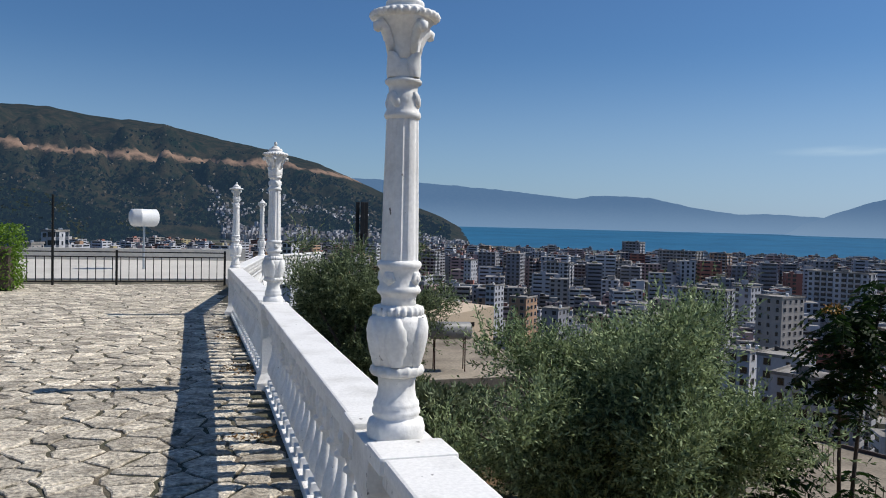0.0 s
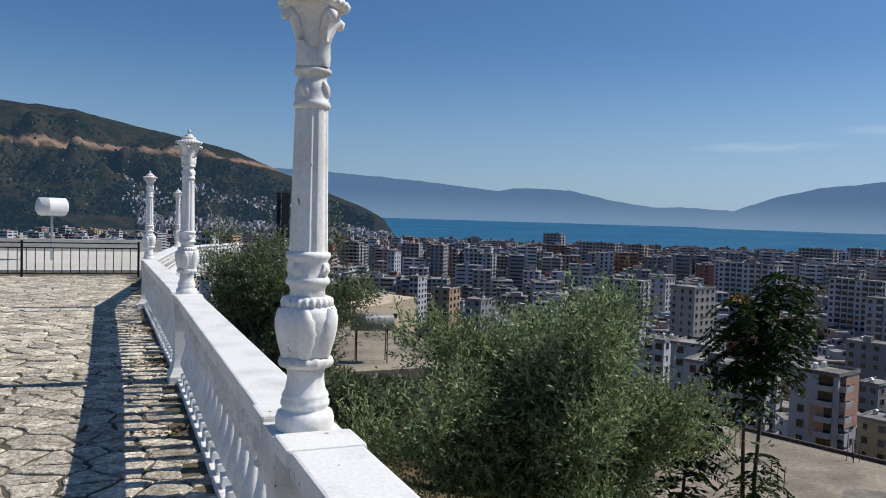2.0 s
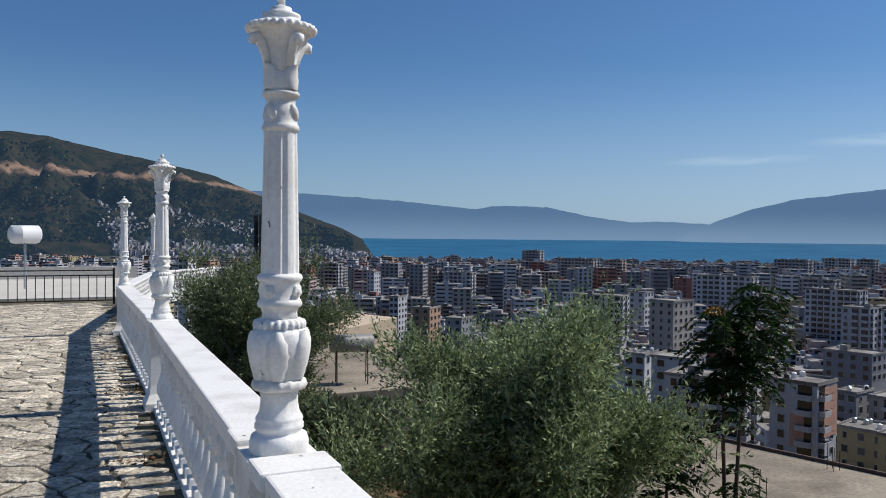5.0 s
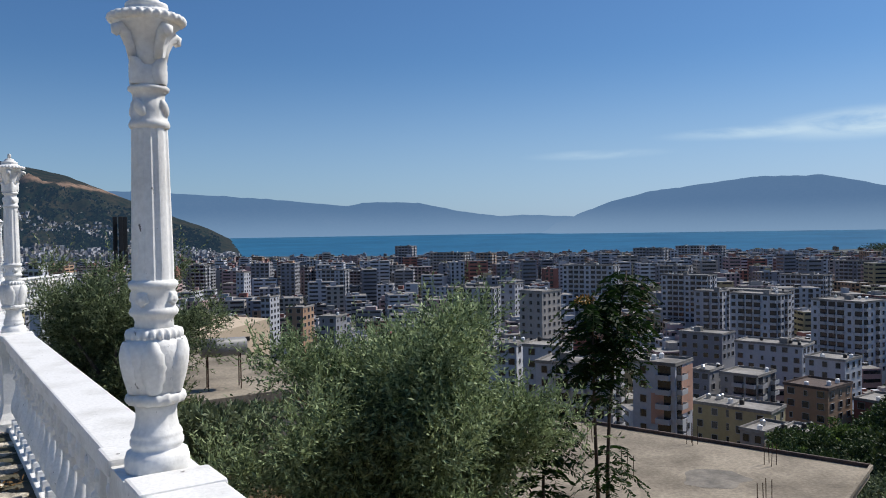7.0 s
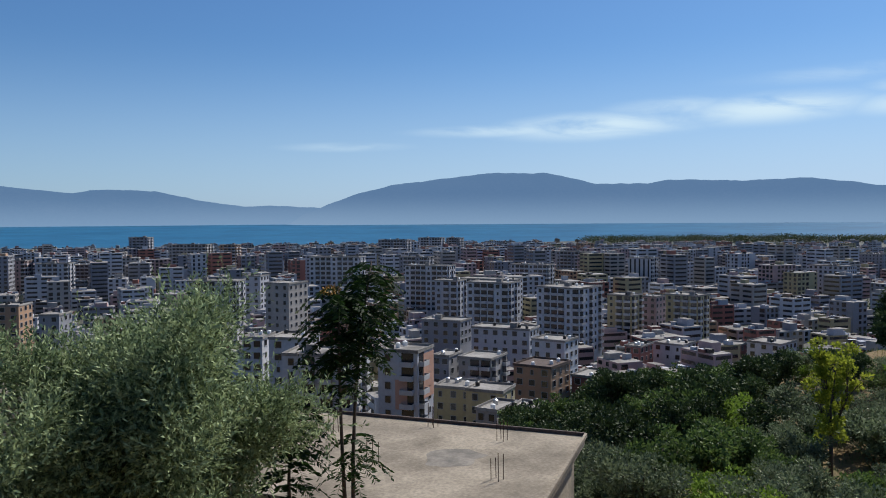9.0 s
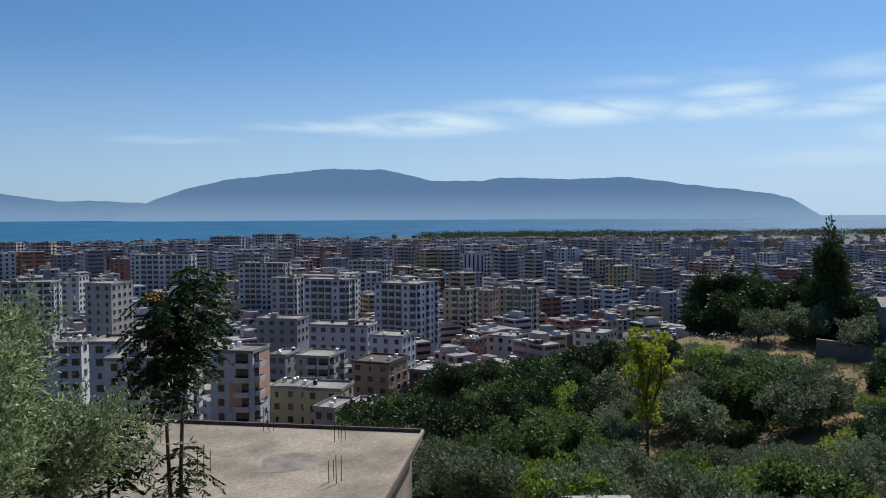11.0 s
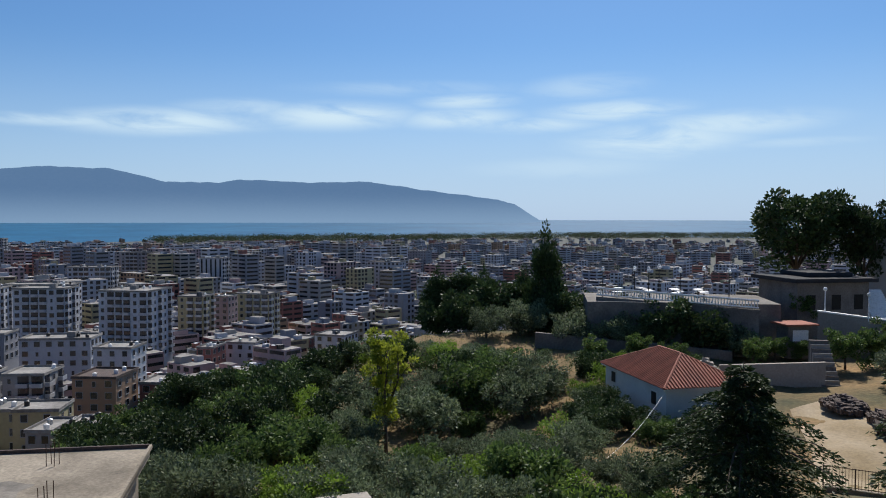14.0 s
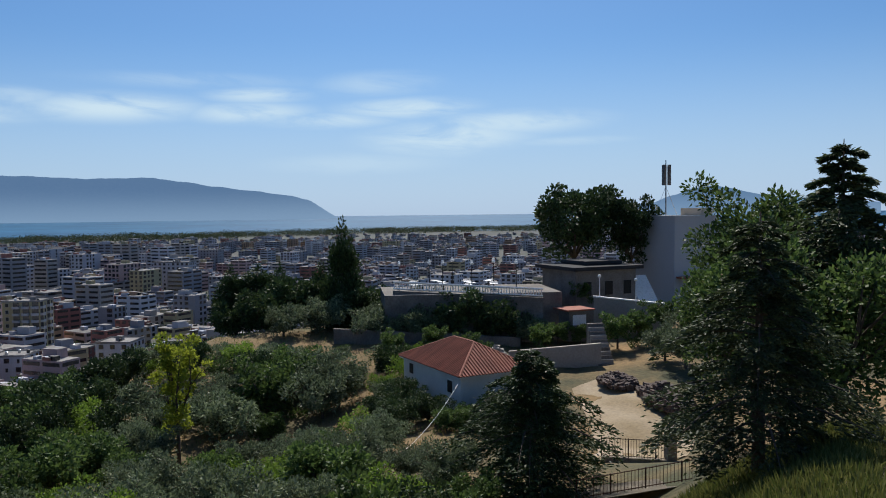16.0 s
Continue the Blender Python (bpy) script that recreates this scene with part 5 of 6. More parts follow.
HOUSE_WALL = material("house_plaster", (0.66, 0.65, 0.62), 0.9, 0.12, 0.5, 10, 0.2, second=(0.55, 0.54, 0.50))


def red_house():
    ang = math.degrees(math.atan2(-4.75 + 8.87, 73.54 - 62.59))   # along its long wall
    m = pose(62.6, -8.9, -11.6, 0, 0, ang)
    h = thing("house", m, "white house with a hipped red tile roof", "house")
    L, W, H = 11.7, 7.4, 6.0
    # local: x along the long wall, y across is behind; the long wall faces +y
    part("wall", boxes((0.35, L - 0.35, -W + 0.35, -0.35, -H - 3, -0.05)), HOUSE_WALL, h)
    part("eave", boxes((0.02, L - 0.02, -W + 0.02, -0.02, -0.10, 0.06), bevel=0.02), HOUSE_WALL, h)
    rz, r0, r1 = 2.05, 4.0, L - 4.0
    roof = bmesh.new()
    c = [roof.verts.new(v) for v in ((0, 0, 0.06), (L, 0, 0.06), (L, -W, 0.06), (0, -W, 0.06), (r0, -W / 2, rz), (r1, -W / 2, rz))]
    for f in ((0, 1, 5, 4), (1, 2, 5), (2, 3, 4, 5), (3, 0, 4)):
        roof.faces.new([c[i] for i in f])
    part("roof", roof, TILE, h)
    # ridges and hips
    for a, b in (((0, 0, 0.1), (r0, -W / 2, rz)), ((L, 0, 0.1), (r1, -W / 2, rz)), ((0, -W, 0.1), (r0, -W / 2, rz)), ((L, -W, 0.1), (r1, -W / 2, rz)), ((r0, -W / 2, rz), (r1, -W / 2, rz))):
        bm = bmesh.new()
        tube(bm, [a, b], 0.10, 6)
        part("ridge_tile", bm, TILE, h)
    # rolls of tiles running down the slopes
    for k in range(int(L / 0.3)):
        x = 0.15 + 0.3 * k
        t = min(1, x / r0, (L - x) / (L - r1))
        for s in (0, 1):
            bm = bmesh.new()
            y1, z1 = -W / 2 * t, 0.06 + (rz - 0.06) * t
            tube(bm, [(x, 0.05 if s == 0 else -W - 0.05, 0.07), (x, y1 if s == 0 else -W - y1, z1 + 0.02)], 0.085, 5)
            part("roof_rib", bm, TILE, h)
    for k in range(int(W / 0.3)):
        y = -0.15 - 0.3 * k
        t = min(1, -y / (W / 2), (W + y) / (W / 2))
        bm = bmesh.new()
        tube(bm, [(-0.05, y, 0.07), (r0 * t, y, 0.06 + (rz - 0.06) * t + 0.02)], 0.085, 5)
        part("roof_rib", bm, TILE, h)
    for x, z, w, hh in ((2.2, -1.6, 0.8, 1.0), (9.6, -1.3, 0.8, 0.9), (7.2, -5.0, 0.9, 1.0)):
        win = part("window", boxes((x - w / 2 - 0.08, x + w / 2 + 0.08, -0.36, -0.30, z - 0.08, z + hh + 0.08)), HOUSE_WALL, h)
        part("pane", boxes((x - w / 2, x + w / 2, -0.31, -0.285, z, z + hh)), IRON, win, "dark window pane")
    return h


red_house()

# ---- yard, gate and walls ----
rsd = random.Random(6)
yard_pts = [(50, -15.2), (54, -17.6), (62, -19.5), (74, -21.5), (76, -25.0), (67, -27.2), (58, -26.8), (47, -20.5)]
bm = bmesh.new()
bm.faces.new([bm.verts.new((x, y, -14.05)) for x, y in yard_pts])
bmesh.ops.triangulate(bm, faces=bm.faces)
for _ in range(4):
    bmesh.ops.subdivide_edges(bm, edges=bm.edges, cuts=1, use_grid_fill=True)
for v in bm.verts:
    v.co.z = ground_z(v.co.x, v.co.y) + 0.10 + 0.1 * noise.noise(v.co * 0.3)
yard = tagged(mesh_object("yard", bm, YARD, smooth=True), "pale bare earth yard with tyre tracks", "yard", kind="structure")


def wall_run(name, a, b, top_a, top_b, thick, mat, label, category="wall", depth=4.0, cope=None):
    d = Vector(b) - Vector(a)
    w = thing(name, pose(a[0], a[1], 0, 0, 0, math.degrees(math.atan2(d.y, d.x))), label, category)
    bm = boxes((0, d.length, -thick / 2, thick / 2, min(top_a, top_b) - depth, 0))
    for v in bm.verts:
        if v.co.z > -0.5:
            v.co.z = top_a if v.co.x < d.length / 2 else top_b
    part("wall_body", bm, mat, w)
    if cope:
        bm = boxes((-0.05, d.length + 0.05, -thick / 2 - 0.08, thick / 2 + 0.08, 0, 1))
        for v in bm.verts:
            v.co.z = (top_a if v.co.x < d.length / 2 else top_b) + (0.004 if v.co.z < 0.5 else 0.16)
        part("coping", bm, cope, w)
    return w


GREY_WALL = material("weathered_wall", (0.23, 0.205, 0.18), 0.9, 0.35, 0.4, 5, 0.4, second=(0.13, 0.115, 0.10))
PALE_WALL = material("pale_wall", (0.38, 0.34, 0.29), 0.9, 0.2, 0.3, 5, 0.3)
wall_run("retaining_wall", (92.5, 1.5), (90.0, -20.0), -11.6, -12.9, 0.5, GREY_WALL, "long grey retaining wall on the slope")
wall_run("terrace_wall", (95.2, -5.6), (92.5, -23.4), -7.6, -8.6, 0.6, GREY_WALL, "high pale terrace retaining wall", depth=6)
wall_run("stone_wall", (83.6, -17.3), (81.1, -26.8), -13.3, -12.3, 0.5, PALE_WALL, "pale rendered garden wall with a stepped top", depth=3)
wall_run("ramp_wall", (95.5, -30.6), (92.5, -39.5), -9.0, -9.9, 0.5, PALE_WALL, "pale curved wall beside the ramp", depth=4, cope=WHITE)
GATE_Z = ground_z(47.1, -17.7)
wall_run("gate_wall", (47.9, -15.8), (46.3, -19.6), GATE_Z + 0.3, GATE_Z + 0.35, 0.3, CONCRETE, "low concrete wall below the iron railing", depth=3)


def railing(a, b, za, zb, label, height=0.95, mat=None):
    f = thing("railing", pose(a[0], a[1], za), label, "railing")
    d = Vector((b[0] - a[0], b[1] - a[1], zb - za))
    for h in (0.08, height):
        bm = bmesh.new()
        tube(bm, [Vector((0, 0, h)), d + Vector((0, 0, h))], 0.025, 5)
        part("rail", bm, mat, f)
    n = int(d.length / 0.16)
    for k in range(n + 1):
        p = d * (k / n)
        bm = bmesh.new()
        tube(bm, [p + Vector((0, 0, 0.0)), p + Vector((0, 0, height + 0.05))], 0.012 if k % 10 else 0.04, 4)
        part("bar", bm, mat, f)
    return f


railing((47.9, -15.8), (46.3, -19.6), GATE_Z + 0.3, GATE_Z + 0.35, "iron railing across the yard entrance", 1.15, RUST)
railing((35.2, -10.4), (31.6, -17.6), -11.6, -9.3, "thin iron railing along the ramp", 0.9, RUST)
gp = thing("gate_post", pose(46.4, -19.7, GATE_Z - 0.8), "square pale concrete gate post", "gate post")
part("shaft", boxes((-0.3, 0.3, -0.3, 0.3, 0, 3.0), bevel=0.02), CONCRETE, gp)
part("cap", boxes((-0.36, 0.36, -0.36, 0.36, 3.0, 3.12), bevel=0.02), CONCRETE, gp)
# ramp behind the railing
bm = bmesh.new()
bm.faces.new([bm.verts.new(v) for v in ((35.0, -10.0, -11.7), (31.4, -17.8, -9.4), (33.4, -20.0, -9.8), (38.5, -12.0, -12.2))])
bmesh.ops.solidify(bm, geom=bm.faces, thickness=0.6)
tagged(mesh_object("ramp", bm, CONCRETE), "concrete ramp beside the slope", "ramp", kind="structure")

# steps and rubble
steps = thing("steps", pose(80.8, -27.3, -14.9, 0, 0, 180), "garden steps of pale stone", "steps")
for k in range(11):
    part("step", boxes((-0.38 * k - 0.42, -0.38 * k, -0.9, 0.9, 0.2, 0.38 * (k + 1)), bevel=0.02), PALE_WALL if k % 2 else GREY_WALL, steps)
upper = thing("steps", pose(101.0, -40.0, -10.6, 0, 0, 180), "white steps climbing to the upper building", "steps")
for k in range(14):
    part("step", boxes((-0.34 * k - 0.36, -0.34 * k, -1.3, 1.3, -1.0, 0.24 * (k + 1)), bevel=0.02), WHITE, upper)


def heap(name, x, y, z, rx, ry, rz, seed, mat, n, size, label, category):
    rs = random.Random(seed)
    v, f = [], []
    for _ in range(n):
        a, q = rs.uniform(0, 6.28), rs.random() ** 0.5
        h = (1 - q) * rs.uniform(0.3, 1)
        s = size * rs.uniform(0.5, 1.3)
        c = (x + rx * q * math.cos(a), y + ry * q * math.sin(a), z + rz * h)
        o = len(v)
        for p in ((-1, -1, -1), (1, -1, -1), (1, 1, -1), (-1, 1, -1), (-1, -1, 1), (1, -1, 1), (1, 1, 1), (-1, 1, 1)):
            v.append(tuple(c[i] + s * (0.5 * p[i] + rs.uniform(-0.25, 0.25)) for i in range(3)))
        f += [tuple(o + i for i in q4) for q4 in ((0, 3, 2, 1), (4, 5, 6, 7), (0, 1, 5, 4), (1, 2, 6, 5), (2, 3, 7, 6), (3, 0, 4, 7))]
    return tagged(raw(name, v, f, mat), label, category, kind="stuff")


heap("rubble_heap", 72.5, -25.6, -14.6, 2.8, 1.7, 0.9, 1, RUBBLE, 420, 0.36, "heap of dark broken stone beside the yard", "rubble")
heap("rubble_bank", 65.0, -27.2, -14.6, 4.5, 1.6, 1.4, 2, RUBBLE, 620, 0.5, "bank of dark rubble along the yard", "rubble")
heap("stone_pile", 83.0, -15.8, -14.0, 1.6, 1.2, 1.6, 3, PALE_WALL, 120, 0.5, "pile of pale building stone", "stones")

# ---- upper plaza ----
bm = boxes((93.5, 104.8, -26, -4.5, -14.5, -8.05))
plaza = tagged(mesh_object("plaza", bm, GREY_WALL), "pale paved plaza behind a balustrade", "plaza", kind="structure")
pb = thing("plaza_balustrade", pose(0, 0, 0), "pale balustrade along the plaza edge", "balustrade")
A, B = Vector((95.2, -5.6, -7.5)), Vector((92.6, -23.4, -8.5))
for h, r in ((0.12, 0.10), (0.92, 0.13)):
    bm = bmesh.new()
    tube(bm, [A + Vector((0, 0, h)), B + Vector((0, 0, h))], r, 6)
    part("rail", bm, WHITE, pb)
me = None
for k in range(56):
    p = A.lerp(B, (k + 0.5) / 56)
    if me is None:
        ob = part("baluster", lathe([(0.06, 0.1), (0.05, 0.2), (0.085, 0.35), (0.05, 0.6), (0.06, 0.85)], 7), WHITE, pb)
        me = ob.data
    else:
        ob = new("baluster", me)
        ob.parent = pb
    ob.location = p


def plaza_lamp(x, y, z, h):
    l = thing("street_lamp", pose(x, y, z), "plaza lamp with white globes on a dark post", "street lamp", "plaza lamps")
    bm = bmesh.new()
    tube(bm, [(0, 0, 0), (0, 0, h)], [0.07, 0.045], 6)
    tube(bm, [(-0.4, 0, h - 0.25), (0, 0, h - 0.1), (0.4, 0, h - 0.25)], 0.03, 5)
    part("pole", bm, IRON, l)
    for x2, z2 in ((-0.4, h - 0.1), (0.4, h - 0.1), (0, h + 0.15)):
        bm = bmesh.new()
        bmesh.ops.create_icosphere(bm, subdivisions=2, radius=0.19, matrix=Matrix.Translation((x2, 0, z2)))
        part("globe", bm, WHITE, l, smooth=True)
    return l


lamp = plaza_lamp(97.5, -6.5, -7.9, 3.4)
for x, y, s in ((99.0, -10.4, 0), (98.2, -12.0, 0), (97.0, -15.5, 0), (100.0, -18.8, 0), (96.5, -21.0, 0), (104.0, -14.0, 0)):
    copy_thing(lamp, pose(x, y, -7.9, 0, 0, 30 * s))


def cafe_table(x, y, z):
    t = thing("cafe_table", pose(x, y, z), "white cafe table with chairs on the plaza", "table", "plaza tables")
    part("tabletop", boxes((-0.5, 0.5, -0.5, 0.5, 0.70, 0.75), bevel=0.02), WHITE, t)
    part("leg", lathe([(0.25, 0), (0.05, 0.05), (0.05, 0.70)], 8), IRON, t)
    return t


tab = cafe_table(98, -9, -7.9)
for k in range(16):
    copy_thing(tab, pose(97 + (k % 4) * 1.8 + rsd.uniform(-0.4, 0.4), -8.5 - (k // 4) * 3.4 + rsd.uniform(-0.5, 0.5), -7.9, 0, 0, rsd.uniform(0, 90)))

# low pavilion with a flat dark roof
pav = thing("pavilion", pose(104.2, -32.5, -10.5, 0, 0, -72), "low grey pavilion with a dark flat roof", "building")
part("wall", boxes((-4.6, 5.0, -4, 4, -2, 4.5)), GREY_WALL, pav)
DARK_FELT = material("roofing_felt", (0.035, 0.035, 0.038), 0.9, 0.3, 0.5, 6, 0.2)
part("roof", boxes((-5.3, 5.7, -4.8, 4.8, 4.5, 5.0), bevel=0.05), DARK_FELT, pav)
part("roof_top", boxes((-2.0, 4.0, -2.5, 3.5, 5.0, 5.6), bevel=0.2), DARK_FELT, pav)
for x in (-3.4, 0.0, 3.0):
    part("window", boxes((x, x + 1.2, -4.05, -3.95, 1.2, 3.0)), IRON, pav)

# tall plain white block with phone mast
WHITE_BLOCK = material("white_block_plaster", (0.46, 0.46, 0.47), 0.9, 0.08, 0.2, 6, 0.1)
blk = thing("white_building", pose(112.3, -47.5, -12, 0, 0, -68), "plain windowless white building with an awning", "building")
part("wall", boxes((-2.9, 6.0, -4, 4, -2, 12.7)), WHITE_BLOCK, blk)
part("parapet", boxes((-3.0, 6.1, -4.1, 4.1, 12.7, 12.95)), WHITE_BLOCK, blk)
part("awning", boxes((-2.6, 5.5, -6.2, -4.02, 4.0, 4.25), bevel=0.03), TILE, blk, "red-brown awning")
part("stair_head", boxes((3.4, 5.8, -3, 1, 12.95, 14.0)), CREAM, blk)
m2 = thing("antenna_mast", pose(115.6, -48.4, 0.9), "grey mobile phone mast with panels on a roof", "antenna", "phone masts")
bm = bmesh.new()
tube(bm, [(0, 0, 0), (0, 0, 8.4)], [0.14, 0.08], 7)
part("pole", bm, METAL, m2)
for a in (0.3, 2.4, 4.5):
    part("panel_antenna", boxes((0.5 * math.cos(a) - 0.26, 0.5 * math.cos(a) + 0.26, 0.5 * math.sin(a) - 0.2, 0.5 * math.sin(a) + 0.2, 4.6, 7.7), bevel=0.03), GREY_WALL, m2)
for x in (-2.2, 2.2):
    bm = bmesh.new()
    tube(bm, [(0, 0, 4.4), (x * 0.4, -x, 0)], 0.03, 4)
    part("stay", bm, METAL, m2)

# kiosk and lamps by the ramp
kio = thing("kiosk", pose(91.5, -26.9, -12.6, 0, 0, -75), "small kiosk with a red flat roof", "kiosk")
part("wall", boxes((-1.4, 1.4, -1.2, 1.2, -1, 2.6)), GREY_WALL, kio)
part("roof", boxes((-1.9, 1.9, -1.7, 1.7, 2.6, 2.8), bevel=0.03), TILE, kio)
part("window", boxes((-0.9, 0.9, -1.24, -1.18, 0.9, 2.1)), WHITE, kio)
for x, y, z in ((95.3, -31.3, -9.0), (93.7, -35.4, -9.4), (91.5, -42.5, -10.5)):
    l = thing("lamp_bollard", pose(x, y, z), "white lamp post beside the ramp", "street lamp", "ramp lamps")
    part("pole", lathe([(0.09, -0.4), (0.08, 0.2), (0.06, 2.4)], 8), WHITE, l)
    part("globe", lathe([(0.05, 2.4), (0.2, 2.5), (0.22, 2.65), (0.12, 2.8)], 10), WHITE, l, smooth=True)
shed = thing("shed", pose(100.0, 8.2, -13.0, 0, 0, -88), "small shed with a pale metal roof", "shed")
part("wall", boxes((-2.2, 2.2, -1.5, 1.5, -3, 0)), GREY_WALL, shed)
bm = boxes((-2.6, 2.6, -2.0, 2.0, 0.0, 0.12))
part("roof", bm, METAL, shed, "pale corrugated metal roof")

low_shed = thing("shed", pose(*polar(75.2, 31.5, -9.95), 0, 0, -62), "low shed with a pale flat concrete roof", "shed")
part("wall", boxes((-1.2, 1.2, -1.2, 1.2, -3.2, -0.02)), GREY_WALL, low_shed)
part("roof", boxes((-1.4, 1.4, -1.4, 1.4, -0.02, 0.14), bevel=0.02), PALE_WALL, low_shed, "pale flat roof slab")

# overhead cable sagging to the house
bm = bmesh.new()
p0, p1 = polar(85, 36, -10.8), Vector((62.5, -8.8, -12.0))
tube(bm, [p0.lerp(p1, u) - Vector((0, 0, 9.0 * u * (1 - u))) for u in np.linspace(0, 1, 16)], 0.012, 4)
tagged(mesh_object("overhead_cable", bm, WHITE), "pale cable sagging down from the house", "cable")

# ---- trees of the slope ----
crown_dark = broad_tree("tree", "dense dark green tree on the slope", "tree", pose(60, 30, ground_z(60, 30)), 1, 4.6, 2.5, 3800, 0.34, 0.21, DARK_LEAF, 0.2, 7, 0.14, 0.30, group="trees on the slope", extra=10)
crown_mid = broad_tree("tree", "leafy green tree on the slope", "tree", pose(66, 26, ground_z(66, 26)), 2, 4.2, 2.3, 3600, 0.32, 0.20, MID_LEAF, 0.2, 6, 0.13, 0.30, group="trees on the slope", extra=10)
crown_grey = broad_tree("olive_tree", "grey-green olive tree on the slope", "olive tree", pose(58, 14, ground_z(58, 14)), 3, 3.6, 2.1, 4200, 0.27, 0.13, GREY_LEAF, 0.25, 6, 0.13, 0.30, group="olives on the slope", extra=9)
shrub = broad_tree("shrub", "low green shrub on the slope", "shrub", pose(50, 20, ground_z(50, 20)), 4, 1.8, 1.3, 1500, 0.22, 0.11, MID_LEAF, 0.1, 6, 0.06, 0.42, group="shrubs on the slope", extra=6)
lime = broad_tree("shrub", "light green leafy shrub on the slope", "shrub", pose(70, 22, ground_z(70, 22)), 5, 2.4, 1.5, 1800, 0.26, 0.13, LIME_LEAF, 0.1, 6, 0.06, 0.40, group="shrubs on the slope", extra=6)
fine = broad_tree("olive_tree", "grey-green olive tree growing close below", "olive tree", pose(26, 4, ground_z(26, 4)), 41, 3.4, 2.0, 7500, 0.20, 0.085, GREY_LEAF, 0.22, 7, 0.12, 0.29, group="olives close below", extra=14)
fine_mid = broad_tree("tree", "leafy green tree close below", "tree", pose(36, 15.5, ground_z(36, 15.5)), 42, 3.9, 2.0, 6000, 0.23, 0.14, MID_LEAF, 0.2, 7, 0.12, 0.29, group="trees close below", extra=12)
fine_dark = broad_tree("tree", "dark green tree close below", "tree", pose(40, 18.5, ground_z(40, 18.5)), 43, 4.3, 2.2, 6500, 0.23, 0.14, DARK_LEAF, 0.2, 7, 0.13, 0.29, group="trees close below", extra=12)
fine_lime = broad_tree("shrub", "light green leafy shrub close below", "shrub", pose(33, 10.5, ground_z(33, 10.5)), 44, 2.4, 1.5, 4000, 0.18, 0.11, LIME_LEAF, 0.1, 6, 0.07, 0.36, group="shrubs close below", extra=8)
rs = random.Random(17)
taken = [(60, 30), (66, 26), (58, 14), (50, 20), (70, 22), (60.7, 12.6), (105, 0.5)]


def free(x, y, gap):
    if not all((x - a) ** 2 + (y - b) ** 2 > gap * gap for a, b in taken):
        return False
    if 61.5 < x < 76 and -16.8 < y < -4.6:      # the house
        return False
    if 44 < x < 84 and -31 < y < -12:       # the yard
        return False
    if x < 30 and y > 8:                    # the concrete roof
        return False
    if x > 92 and y < -3.5:
        return False
    return True


made = 0
for _ in range(16000):
    az, r = rs.uniform(57, 100), math.sqrt(rs.uniform(24 ** 2, 150 ** 2))
    p = polar(az, r)
    gap = (3.1 if az < 76 else 3.5 if r < 66 else 2.8) + rs.uniform(0, 1.4)
    if az > 80 and r > 130:
        continue
    if made > 380 or not free(p.x, p.y, gap):
        continue
    # dry open patches
    if noise.noise((p.x * 0.07, p.y * 0.07, 5)) > 0.36 and r > 45:
        continue
    if az < 64 and r < 36:
        continue
    k = rs.random()
    far = az < 74 and r > 45
    proto = (crown_dark if k < 0.5 else crown_mid if k < 0.8 else shrub if k < 0.92 else lime) if far else (crown_grey if k < 0.55 else crown_dark if k < 0.63 else crown_mid if k < 0.75 else shrub if k < 0.88 else lime)
    s = rs.uniform(0.65, 1.2)
    # crowns stay below the lines of sight to the house and the city
    if r < 66:
        proto = {crown_dark: fine_dark, crown_mid: fine_mid, crown_grey: fine, shrub: fine_mid, lime: fine_lime}[proto]
        s *= 0.5 if proto is shrub else 0.9
    tall = {crown_dark: 4.9, crown_mid: 4.5, crown_grey: 3.9, shrub: 2.1, lime: 2.7, fine: 3.7, fine_mid: 4.2, fine_dark: 4.7, fine_lime: 2.8}[proto]
    cap = float(np.interp(az, (57, 60, 63, 65, 70, 73, 76, 84, 90, 92.5, 94), (13.5, 12.2, 10.8, 10.4, 10.2, 9.5, 8.4, 8.9, 9.6, 11.5, 15.8)))
    if r > 76 and az > 88:
        cap = 9.3
    room = 1.65 - r * math.tan(radians(cap)) - ground_z(p.x, p.y)
    s = min(s, room / tall)
    if s < 0.42:
        continue
    taken.append((p.x, p.y))
    made += 1
    t = copy_thing(proto, pose(p.x, p.y, ground_z(p.x, p.y) - 0.1, 0, 0, rs.uniform(0, 360)))
    t.scale = (s * rs.uniform(0.9, 1.15), s * rs.uniform(0.9, 1.15), s)

# tall yellow-green poplar
pz = ground_z(60.7, 12.6)
pop = broad_tree("poplar", "tall yellow-green poplar on the slope", "poplar", pose(60.7, 12.6, pz), 14, -6.4 - pz, 1.75, 5200, 0.25, 0.15, YELLOW_LEAF, 0.30, 7, 0.15, 0.24, up=0.5, extra=34, low=0.20)
# shrubs along the foot of the white house
for x, y, q in ((62.0, -6.3, 1.0), (64.6, -5.6, 0.8), (67.2, -4.4, 1.05), (70.5, -3.4, 0.9), (60.6, -9.4, 0.9), (60.9, -12.3, 1.15), (61.9, -15.4, 1.2), (59.0, -7.4, 0.9), (58.0, -11.0, 1.0), (57.2, -14.2, 1.0), (63.5, -2.9, 1.0), (60.2, -3.9, 1.1)):
    t = copy_thing(fine_dark if q > 0.95 else fine_mid, pose(x, y, ground_z(x, y) - 0.3, 0, 0, 57 * y))
    t.scale = (q * 0.7, q * 0.7, q * 0.62)
